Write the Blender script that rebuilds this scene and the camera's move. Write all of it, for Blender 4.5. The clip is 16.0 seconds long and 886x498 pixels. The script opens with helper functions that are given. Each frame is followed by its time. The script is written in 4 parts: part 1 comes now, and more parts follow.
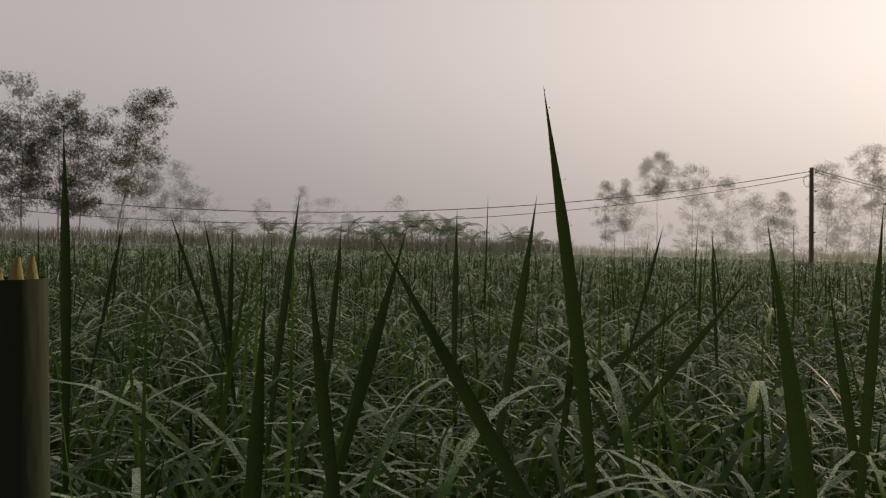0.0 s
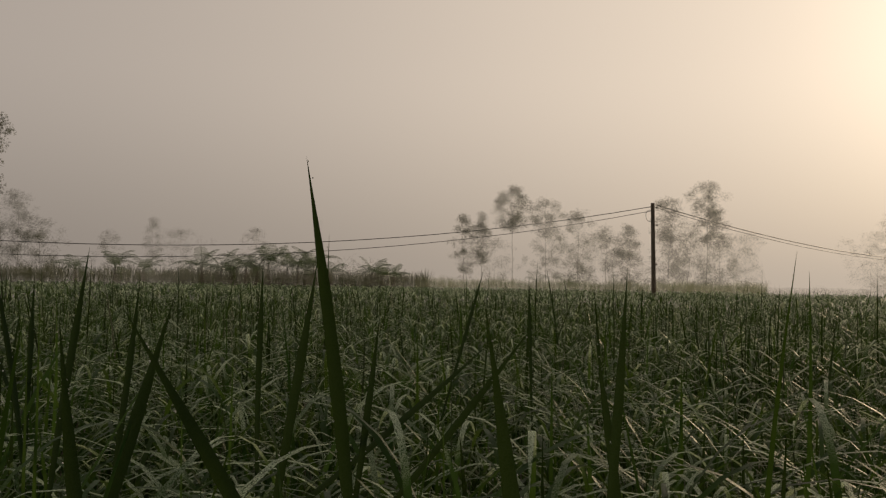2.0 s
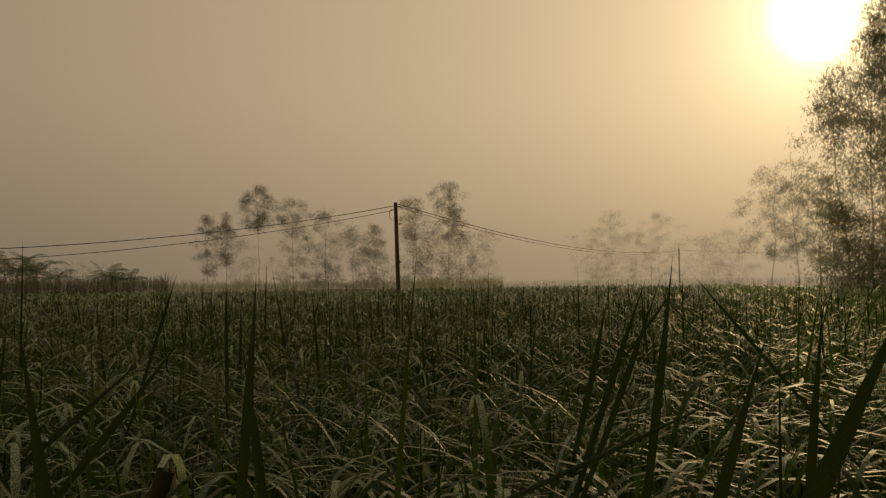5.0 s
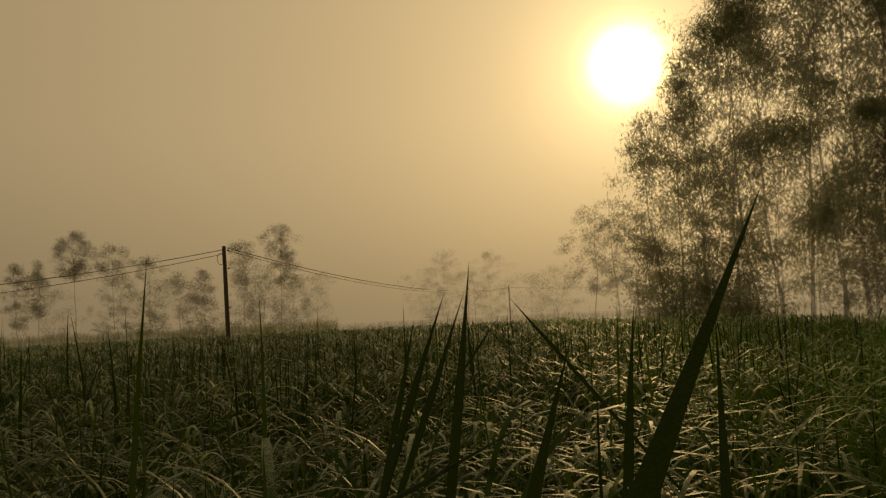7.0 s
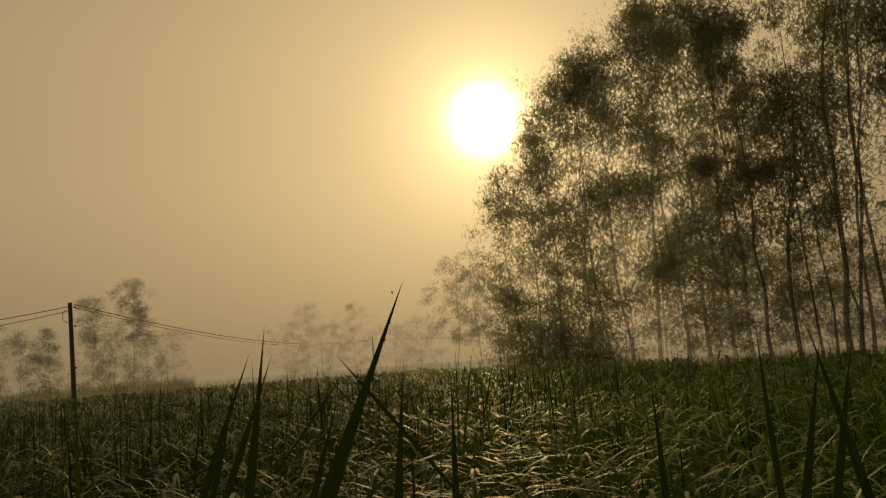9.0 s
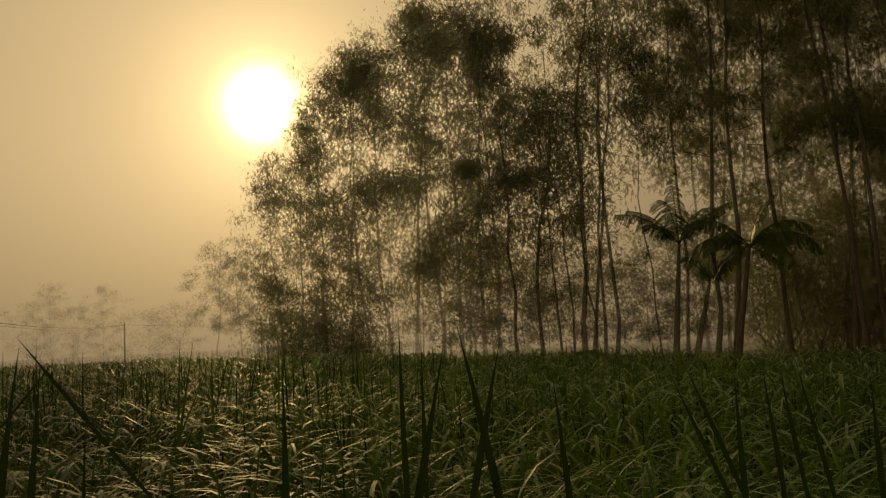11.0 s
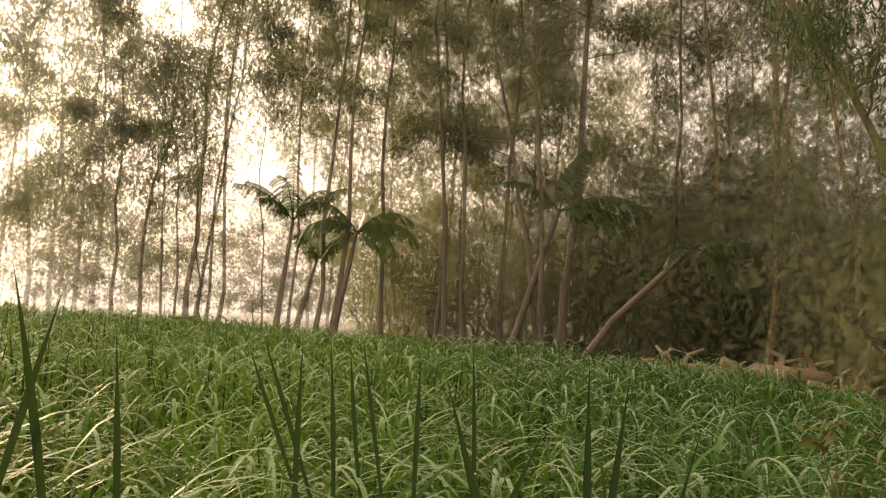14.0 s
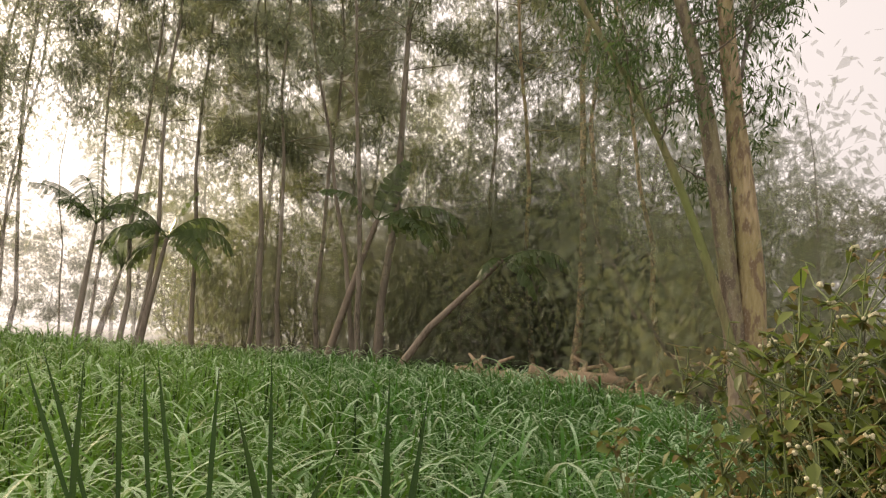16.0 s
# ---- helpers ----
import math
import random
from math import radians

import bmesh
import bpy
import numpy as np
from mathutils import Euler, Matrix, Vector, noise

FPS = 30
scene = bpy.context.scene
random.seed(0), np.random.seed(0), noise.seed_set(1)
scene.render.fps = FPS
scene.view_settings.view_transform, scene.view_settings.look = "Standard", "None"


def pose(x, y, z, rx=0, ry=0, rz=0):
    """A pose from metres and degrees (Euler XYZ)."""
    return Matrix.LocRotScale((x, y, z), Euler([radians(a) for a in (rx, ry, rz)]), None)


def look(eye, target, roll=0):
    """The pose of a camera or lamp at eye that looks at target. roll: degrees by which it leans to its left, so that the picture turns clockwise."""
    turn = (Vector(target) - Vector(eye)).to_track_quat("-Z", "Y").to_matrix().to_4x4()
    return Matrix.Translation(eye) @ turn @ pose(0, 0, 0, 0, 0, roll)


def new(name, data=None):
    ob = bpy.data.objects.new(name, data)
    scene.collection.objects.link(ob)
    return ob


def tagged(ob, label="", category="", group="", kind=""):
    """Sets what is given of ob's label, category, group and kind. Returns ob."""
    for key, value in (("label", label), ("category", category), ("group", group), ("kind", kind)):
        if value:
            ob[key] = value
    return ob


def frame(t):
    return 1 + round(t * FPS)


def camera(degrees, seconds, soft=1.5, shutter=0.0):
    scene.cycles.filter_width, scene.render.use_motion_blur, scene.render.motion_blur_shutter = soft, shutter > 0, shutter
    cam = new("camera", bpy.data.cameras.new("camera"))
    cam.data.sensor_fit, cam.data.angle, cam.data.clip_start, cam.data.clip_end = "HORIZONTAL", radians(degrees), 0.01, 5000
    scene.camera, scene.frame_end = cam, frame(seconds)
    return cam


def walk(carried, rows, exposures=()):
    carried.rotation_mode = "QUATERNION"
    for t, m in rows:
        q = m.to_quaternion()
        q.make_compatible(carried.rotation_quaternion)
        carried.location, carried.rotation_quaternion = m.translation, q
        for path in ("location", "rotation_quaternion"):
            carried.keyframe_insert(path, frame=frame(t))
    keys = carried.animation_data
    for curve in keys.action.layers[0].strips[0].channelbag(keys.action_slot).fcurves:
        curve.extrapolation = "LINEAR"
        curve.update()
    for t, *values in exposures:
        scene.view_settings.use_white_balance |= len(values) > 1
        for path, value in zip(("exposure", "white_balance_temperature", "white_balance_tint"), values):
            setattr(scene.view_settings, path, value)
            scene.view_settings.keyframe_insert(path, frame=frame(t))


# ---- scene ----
cam = camera(54.47, 16.0, soft=1.25)
PATH = [
    (0.0, pose(-0.002, 0.003, 1.332, 89.83, -1.38, 0.00)),
    (0.5, pose(0.022, -0.009, 1.354, 91.30, -1.71, -2.02)),
    (1.0, pose(0.047, -0.030, 1.371, 92.07, -1.34, -3.51)),
    (1.5, pose(0.087, -0.047, 1.380, 92.40, -1.24, -6.38)),
    (2.0, pose(0.132, -0.049, 1.384, 92.15, -1.01, -9.27)),
    (2.5, pose(0.169, -0.048, 1.383, 91.96, -0.31, -11.51)),
    (3.0, pose(0.201, -0.040, 1.387, 91.78, 0.39, -13.73)),
    (3.5, pose(0.236, -0.029, 1.395, 91.81, 0.45, -16.87)),
    (4.0, pose(0.274, -0.024, 1.394, 91.59, 0.40, -20.02)),
    (4.5, pose(0.308, -0.021, 1.396, 91.67, 0.83, -23.06)),
    (5.0, pose(0.340, -0.020, 1.397, 92.16, 0.77, -25.80)),
    (7.5, pose(0.546, 0.150, 1.349, 95.34, 3.11, -38.52)),
    (8.0, pose(0.535, 0.118, 1.355, 96.35, 3.17, -40.07)),
    (8.2, pose(0.535, 0.102, 1.360, 96.72, 3.37, -41.06)),
    (10.3, pose(0.578, -0.192, 1.353, 96.69, 5.03, -54.91)),
    (10.5, pose(0.593, -0.182, 1.351, 96.46, 4.70, -56.60)),
    (11.0, pose(0.628, -0.162, 1.348, 95.92, 2.90, -61.18)),
    (11.5, pose(0.676, -0.133, 1.342, 95.55, 1.71, -65.86)),
    (12.0, pose(0.674, -0.138, 1.341, 94.92, 0.62, -69.76)),
    (12.5, pose(0.629, -0.172, 1.338, 94.53, -0.38, -74.12)),
    (13.0, pose(0.610, -0.190, 1.335, 94.37, -1.66, -78.51)),
    (13.5, pose(0.601, -0.203, 1.336, 94.00, -2.33, -83.13)),
    (14.0, pose(0.621, -0.218, 1.334, 94.01, -2.83, -86.97)),
    (14.5, pose(0.658, -0.231, 1.336, 94.48, -2.48, -90.45)),
    (15.0, pose(0.674, -0.242, 1.339, 95.17, -2.46, -93.37)),
    (15.5, pose(0.672, -0.246, 1.338, 95.06, -2.73, -95.88)),
    (16.0, pose(0.664, -0.249, 1.340, 95.16, -2.76, -99.01)),
]
LIGHT = [  # seconds, stops, kelvin, tint
    (0.0, 0.14, 6500, 12), (1.0, 0.02, 6800, 12), (2.0, -0.22, 7300, 9), (3.5, -0.65, 8500, 7), (5.0, -0.95, 10300, 5),
    (7.5, -1.15, 15000, 2), (8.2, -1.15, 15000, 2), (10.3, -1.2, 15000, 2), (11.0, -1.2, 15000, 3), (11.5, -0.8, 13400, 8), (12.0, -0.2, 12200, 9),
    (12.5, 0.4, 11800, 12), (13.5, 1.3, 9500, 14), (14.5, 1.8, 7900, 13), (16.0, 2.0, 6800, 12)]
walk(cam, PATH, LIGHT)

scene.cycles.transparent_max_bounces = 160  # leaves made see-through for mist lie many deep

# ---- world and sun ----
SUN_AZ, SUN_EL = 49.8, 15.7


def heading(az, el=0.0):
    a, e = radians(az), radians(el)
    return Vector((math.sin(a) * math.cos(e), math.cos(a) * math.cos(e), math.sin(e)))


def spot(az, d, z=0.0):
    v = heading(az) * d
    return Vector((v.x, v.y, z))


SUN_DIR = heading(SUN_AZ, SUN_EL)
world = bpy.data.worlds.new("misty_morning_sky")
scene.world = world
world.use_nodes = True
wt = world.node_tree
wt.nodes.clear()


def wnode(kind, **values):
    n = wt.nodes.new(kind)
    for key, value in values.items():
        if key == "op":
            n.operation = value
        else:
            n.inputs[int(key[1:])].default_value = value
    return n


def wmath(op, a, b=None):
    n = wt.nodes.new("ShaderNodeMath")
    n.operation = op
    for i, v in enumerate((a, b)):
        if v is None:
            continue
        if isinstance(v, (int, float)):
            n.inputs[i].default_value = v
        else:
            wt.links.new(v, n.inputs[i])
    return n.outputs[0]


def wscale(colour, fac):
    n = wt.nodes.new("ShaderNodeVectorMath")
    n.operation = "SCALE"
    n.inputs[0].default_value = colour
    wt.links.new(fac, n.inputs["Scale"])
    return n.outputs[0]


def wadd(a, b):
    n = wt.nodes.new("ShaderNodeVectorMath")
    n.operation = "ADD"
    for i, v in enumerate((a, b)):
        if isinstance(v, tuple):
            n.inputs[i].default_value = v
        else:
            wt.links.new(v, n.inputs[i])
    return n.outputs[0]


way = wt.nodes.new("ShaderNodeTexCoord").outputs["Generated"]
dotn = wt.nodes.new("ShaderNodeVectorMath")
dotn.operation = "DOT_PRODUCT"
wt.links.new(way, dotn.inputs[0])
dotn.inputs[1].default_value = SUN_DIR
near_sun = wmath("MAXIMUM", dotn.outputs["Value"], 0.0)
# mist lit by the low sun: wide glow, aureole and the soft disc itself
mist = wadd((0.455, 0.415, 0.405), wscale((0.57, 0.485, 0.40), wmath("POWER", near_sun, 3.0)))
mist = wadd(mist, wscale((0.46, 0.42, 0.36), wmath("POWER", near_sun, 40.0)))
mist = wadd(mist, wscale((1.15, 1.04, 0.85), wmath("POWER", near_sun, 260.0)))
mist = wadd(mist, wscale((26.0, 23.0, 17.0), wmath("POWER", near_sun, 2600.0)))
# the mist is thicker and duller low over the fields
sep = wt.nodes.new("ShaderNodeSeparateXYZ")
wt.links.new(way, sep.inputs[0])
low = wt.nodes.new("ShaderNodeMapRange")
low.interpolation_type = "SMOOTHSTEP"
for i, v in ((1, -0.02), (2, 0.24), (3, 0.66), (4, 1.0)):
    low.inputs[i].default_value = v
wt.links.new(sep.outputs[2], low.inputs[0])
dull = wt.nodes.new("ShaderNodeVectorMath")
dull.operation = "SCALE"
wt.links.new(mist, dull.inputs[0])
high = wt.nodes.new("ShaderNodeMapRange")
for i, v in ((1, 0.35), (2, 1.0), (3, 1.0), (4, 0.62)):
    high.inputs[i].default_value = v
wt.links.new(sep.outputs[2], high.inputs[0])
wt.links.new(wmath("MULTIPLY", low.outputs[0], high.outputs[0]), dull.inputs["Scale"])
mist = dull.outputs[0]
away = wt.nodes.new("ShaderNodeVectorMath")
away.operation = "DOT_PRODUCT"
wt.links.new(way, away.inputs[0])
away.inputs[1].default_value = heading(150)
dim = wt.nodes.new("ShaderNodeMapRange")
dim.interpolation_type = "SMOOTHSTEP"
for i, v in ((1, -0.15), (2, 0.85), (3, 1.0), (4, 0.52)):
    dim.inputs[i].default_value = v
wt.links.new(away.outputs["Value"], dim.inputs[0])
dimmed = wt.nodes.new("ShaderNodeVectorMath")
dimmed.operation = "SCALE"
wt.links.new(mist, dimmed.inputs[0])
wt.links.new(dim.outputs[0], dimmed.inputs["Scale"])
mist = dimmed.outputs[0]
sky = wt.nodes.new("ShaderNodeTexSky")
sky.sky_type, sky.sun_disc = "NISHITA", False
sky.sun_elevation, sky.sun_rotation = radians(SUN_EL), radians(SUN_AZ)
sky.dust_density = 6.0
blend = wt.nodes.new("ShaderNodeMix")
blend.data_type = "RGBA"
blend.inputs["Factor"].default_value = 0.93
skys = wt.nodes.new("ShaderNodeVectorMath")
skys.operation = "SCALE"
skys.inputs["Scale"].default_value = 0.06
wt.links.new(sky.outputs[0], skys.inputs[0])
wt.links.new(skys.outputs[0], blend.inputs["A"])
wt.links.new(mist, blend.inputs["B"])
bg = wt.nodes.new("ShaderNodeBackground")
wt.links.new(blend.outputs["Result"], bg.inputs[0])
wt.links.new(bg.outputs[0], wt.nodes.new("ShaderNodeOutputWorld").inputs[0])

sun = new("sun", bpy.data.lights.new("sun", "SUN"))
sun.data.energy, sun.data.angle, sun.data.color = 1.7, radians(5.0), (1.0, 0.80, 0.55)
sun.matrix_world = look(SUN_DIR * 50, (0, 0, 0))


# ---- materials ----
def material(name):
    m = bpy.data.materials.new(name)
    m.use_nodes = True
    nt = m.node_tree
    nt.nodes.clear()
    out = nt.nodes.new("ShaderNodeOutputMaterial")
    return m, nt, out


def ramp(nt, fac, stops):
    r = nt.nodes.new("ShaderNodeValToRGB")
    while len(r.color_ramp.elements) < len(stops):
        r.color_ramp.elements.new(0.5)
    for e, (p, c) in zip(r.color_ramp.elements, stops):
        e.position, e.color = p, (*c, 1)
    nt.links.new(fac, r.inputs[0])
    return r.outputs[0]


def noise_tex(nt, scale, detail=3.0, stretch=None):
    n = nt.nodes.new("ShaderNodeTexNoise")
    n.inputs["Scale"].default_value, n.inputs["Detail"].default_value = scale, detail
    g = nt.nodes.new("ShaderNodeNewGeometry").outputs["Position"]
    if stretch:
        mp = nt.nodes.new("ShaderNodeMapping")
        mp.inputs["Scale"].default_value = stretch
        nt.links.new(g, mp.inputs[0])
        g = mp.outputs[0]
    nt.links.new(g, n.inputs["Vector"])
    return n.outputs["Fac"]


def mixc(nt, fac, a, b, mode="MIX"):
    n = nt.nodes.new("ShaderNodeMix")
    n.data_type, n.blend_type = "RGBA", mode
    for sock, v in (("Factor", fac), ("A", a), ("B", b)):
        s = n.inputs[sock]
        if isinstance(v, (int, float)):
            s.default_value = v
        elif isinstance(v, tuple):
            s.default_value = (*v, 1)
        else:
            nt.links.new(v, s)
    return n.outputs["Result"]


def finish(nt, out, shader, mist_alpha):
    """Below 1 the material is part see-through, standing in for haze in front of it."""
    if mist_alpha < 1.0:
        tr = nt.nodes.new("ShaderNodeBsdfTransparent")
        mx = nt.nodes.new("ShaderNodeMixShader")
        mx.inputs[0].default_value = mist_alpha
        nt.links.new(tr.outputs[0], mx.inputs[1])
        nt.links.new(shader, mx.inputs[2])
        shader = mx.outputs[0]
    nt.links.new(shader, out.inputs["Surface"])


def leaf_material(name, dark, light, mist_alpha=1.0, rough=0.45, through_light=0.35, dew=0.0, dry=None, lit_tint=None, glow=(0.16, 0.26, 0.04)):
    m, nt, out = material(name)
    isl = nt.nodes.new("ShaderNodeNewGeometry").outputs["Random Per Island"]
    stops = [(0.0, dark), (0.75, light)]
    if dry:
        stops += [(0.95, light), (0.985, dry)]
    col = ramp(nt, isl, stops)
    blot = noise_tex(nt, 1.3, 2.0)
    col = mixc(nt, ramp(nt, blot, [(0.35, (0, 0, 0)), (0.7, (0.55, 0.55, 0.55))]), col, light)
    p = nt.nodes.new("ShaderNodeBsdfPrincipled")
    p.inputs["Roughness"].default_value = rough
    p.inputs["Specular IOR Level"].default_value = 0.12 if dew else 0.35
    if lit_tint:
        # painted light: brighter, yellower towards the grove's near end, dimmer green at the corner
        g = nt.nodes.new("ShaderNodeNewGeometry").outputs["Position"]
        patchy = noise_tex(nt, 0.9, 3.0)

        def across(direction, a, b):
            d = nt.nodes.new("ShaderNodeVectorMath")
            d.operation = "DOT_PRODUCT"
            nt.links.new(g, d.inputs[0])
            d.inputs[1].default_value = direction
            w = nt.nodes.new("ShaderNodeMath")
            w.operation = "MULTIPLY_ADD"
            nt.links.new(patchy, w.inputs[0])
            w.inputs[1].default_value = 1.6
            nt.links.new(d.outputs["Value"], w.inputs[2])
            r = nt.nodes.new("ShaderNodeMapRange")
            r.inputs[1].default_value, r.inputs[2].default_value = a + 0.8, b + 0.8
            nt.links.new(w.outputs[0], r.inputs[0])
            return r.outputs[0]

        lit_tone = mixc(nt, 1.0, col, lit_tint, "MULTIPLY")
        deep = mixc(nt, 1.0, lit_tone, (0.40, 0.62, 0.66), "MULTIPLY")
        col = mixc(nt, across((1.0, -0.9, 0.0), 0.5, 3.3), col, lit_tone)
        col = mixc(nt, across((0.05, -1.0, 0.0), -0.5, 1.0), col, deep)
    if dew:
        fine = noise_tex(nt, 420.0, 1.0)
        patch = noise_tex(nt, 7.0, 2.0)
        dew_sheen = nt.nodes.new("ShaderNodeMath")
        dew_sheen.operation = "MULTIPLY"
        nt.links.new(ramp(nt, fine, [(0.40, (0, 0, 0)), (0.56, (1, 1, 1))]), dew_sheen.inputs[0])
        # dew with painted sky sheen, thickest where the leaf arches over and is level
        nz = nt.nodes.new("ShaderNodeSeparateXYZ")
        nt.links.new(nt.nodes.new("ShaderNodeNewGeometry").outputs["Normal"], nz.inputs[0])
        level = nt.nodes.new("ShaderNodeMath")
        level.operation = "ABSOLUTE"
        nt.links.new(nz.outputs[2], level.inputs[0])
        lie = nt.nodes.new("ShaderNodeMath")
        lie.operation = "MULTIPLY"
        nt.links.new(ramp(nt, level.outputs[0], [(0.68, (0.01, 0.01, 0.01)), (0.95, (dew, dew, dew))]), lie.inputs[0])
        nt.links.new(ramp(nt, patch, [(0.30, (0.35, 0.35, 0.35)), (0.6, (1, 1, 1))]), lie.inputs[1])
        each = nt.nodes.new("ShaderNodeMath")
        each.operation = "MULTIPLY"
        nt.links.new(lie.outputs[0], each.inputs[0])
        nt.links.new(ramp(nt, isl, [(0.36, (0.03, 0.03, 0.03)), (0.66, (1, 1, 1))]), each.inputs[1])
        nt.links.new(each.outputs[0], dew_sheen.inputs[1])
        col = mixc(nt, dew_sheen.outputs[0], col, (0.76, 0.90, 0.70))
        p.inputs["Coat Weight"].default_value, p.inputs["Coat Roughness"].default_value = 0.04, 0.3
        bump = nt.nodes.new("ShaderNodeBump")
        bump.inputs["Strength"].default_value, bump.inputs["Distance"].default_value = 0.5, 0.002
        nt.links.new(fine, bump.inputs["Height"])
        nt.links.new(bump.outputs[0], p.inputs["Normal"])
    nt.links.new(col, p.inputs["Base Color"])
    tl = nt.nodes.new("ShaderNodeBsdfTranslucent")
    lit = mixc(nt, 0.5, col, glow)
    mx = nt.nodes.new("ShaderNodeMixShader")
    mx.inputs[0].default_value = through_light
    if dew:
        lit = mixc(nt, dew_sheen.outputs[0], lit, (0.80, 0.90, 0.64))
        more = nt.nodes.new("ShaderNodeMath")
        more.operation = "MULTIPLY_ADD"
        nt.links.new(dew_sheen.outputs[0], more.inputs[0])
        more.inputs[1].default_value, more.inputs[2].default_value = 0.25, through_light
        nt.links.new(more.outputs[0], mx.inputs[0])
    nt.links.new(lit, tl.inputs[0])
    nt.links.new(p.outputs[0], mx.inputs[1])
    nt.links.new(tl.outputs[0], mx.inputs[2])
    finish(nt, out, mx.outputs[0], mist_alpha)
    return m


def bark_material(name, dark, light, mist_alpha=1.0, moss=None, plates=None):
    m, nt, out = material(name)
    big = noise_tex(nt, 1.6, 4.0, (1, 1, 0.35))
    fine = noise_tex(nt, 22.0, 5.0, (1, 1, 0.25))
    col = mixc(nt, ramp(nt, fine, [(0.3, (0, 0, 0)), (0.7, (1, 1, 1))]), dark, light)
    col = mixc(nt, ramp(nt, big, [(0.40, (0, 0, 0)), (0.60, (0.7, 0.7, 0.7))]), col, moss or light)
    if plates:
        # bark peeling off in long flakes, darker where the old bark still clings
        flake = noise_tex(nt, 9.0, 6.0, (1, 1, 0.4))
        col = mixc(nt, ramp(nt, flake, [(0.50, (0, 0, 0)), (0.58, (0.85, 0.85, 0.85))]), col, plates)
        fleck = noise_tex(nt, 60.0, 3.0, (1, 1, 0.5))
        col = mixc(nt, ramp(nt, fleck, [(0.58, (0, 0, 0)), (0.66, (0.6, 0.6, 0.6))]), col, (0.30, 0.27, 0.20))
    p = nt.nodes.new("ShaderNodeBsdfPrincipled")
    p.inputs["Roughness"].default_value = 0.85
    nt.links.new(col, p.inputs["Base Color"])
    bump = nt.nodes.new("ShaderNodeBump")
    bump.inputs["Strength"].default_value, bump.inputs["Distance"].default_value = 0.5, 0.015
    nt.links.new(fine, bump.inputs["Height"])
    nt.links.new(bump.outputs[0], p.inputs["Normal"])
    finish(nt, out, p.outputs[0], mist_alpha)
    return m


def plain_material(name, col, rough=0.6, metal=0.0, mist_alpha=1.0, grain=30.0):
    m, nt, out = material(name)
    p = nt.nodes.new("ShaderNodeBsdfPrincipled")
    p.inputs["Roughness"].default_value, p.inputs["Metallic"].default_value = rough, metal
    fine = noise_tex(nt, grain, 4.0)
    nt.links.new(mixc(nt, fine, tuple(c * 0.6 for c in col), tuple(min(1, c * 1.35) for c in col)), p.inputs["Base Color"])
    finish(nt, out, p.outputs[0], mist_alpha)
    return m


CROP = leaf_material("dewy_crop_leaf", (0.004, 0.022, 0.003), (0.015, 0.064, 0.008), rough=0.5, through_light=0.27, dew=0.95, dry=(0.03, 0.045, 0.014), lit_tint=(8.6, 4.4, 2.6))
BLADE = leaf_material("tall_blade_leaf", (0.003, 0.012, 0.002), (0.007, 0.026, 0.005), rough=0.5, through_light=0.12, dew=0.1, lit_tint=(2.6, 2.0, 1.4))
VERGE = leaf_material("verge_grass_leaf", (0.020, 0.060, 0.022), (0.040, 0.105, 0.035), rough=0.5)
GUM = leaf_material("gum_leaf", (0.035, 0.060, 0.022), (0.075, 0.120, 0.040), rough=0.45, through_light=0.4)
# opacity by distance class: haze put into leaf and bark materials
MIST_ALPHA = {"front": 0.97, "near": 0.56, "back": 0.50, "mass": 0.29, "spray": 0.34, "edge": 0.16, "dim": 0.34, "deep": 0.27, "mid": 0.34, "haze": 0.30, "far": 0.075, "faint": 0.05, "group": 0.38, "ridge": 0.20, "hill": 0.11}
BARK_MIST_ALPHA = {"front": 1.0, "near": 0.72, "back": 0.62, "mass": 0.34, "spray": 0.3, "edge": 0.18, "dim": 0.35, "deep": 0.45, "mid": 0.5, "haze": 0.35, "far": 0.20, "faint": 0.08, "group": 0.42, "ridge": 0.2, "hill": 0.25}
FAR_DARKEN = {"far": 0.4, "faint": 0.4, "group": 0.4, "haze": 0.4, "ridge": 0.4, "hill": 0.4}
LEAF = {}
for k, v in MIST_ALPHA.items():  # near gum leaves glaucous, paled for haze; far leaves darkened so their fade greys
    shade = FAR_DARKEN.get(k, 1.0)
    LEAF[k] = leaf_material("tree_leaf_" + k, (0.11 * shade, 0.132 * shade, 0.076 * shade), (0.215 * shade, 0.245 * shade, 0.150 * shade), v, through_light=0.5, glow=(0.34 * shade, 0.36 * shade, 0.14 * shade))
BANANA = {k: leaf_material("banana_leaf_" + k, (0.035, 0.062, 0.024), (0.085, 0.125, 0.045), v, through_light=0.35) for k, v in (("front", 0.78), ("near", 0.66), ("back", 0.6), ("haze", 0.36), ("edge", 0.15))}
BARK = {k: bark_material("tree_bark_" + k, (0.095, 0.079, 0.056), (0.24, 0.20, 0.148), v) for k, v in BARK_MIST_ALPHA.items()}
PALE_BARK = bark_material("gum_bark_mossy", (0.17, 0.12, 0.065), (0.50, 0.39, 0.24), 1.0, (0.23, 0.20, 0.07), plates=(0.13, 0.085, 0.05))
SOIL = plain_material("damp_soil", (0.06, 0.05, 0.03), 0.95, grain=9.0)


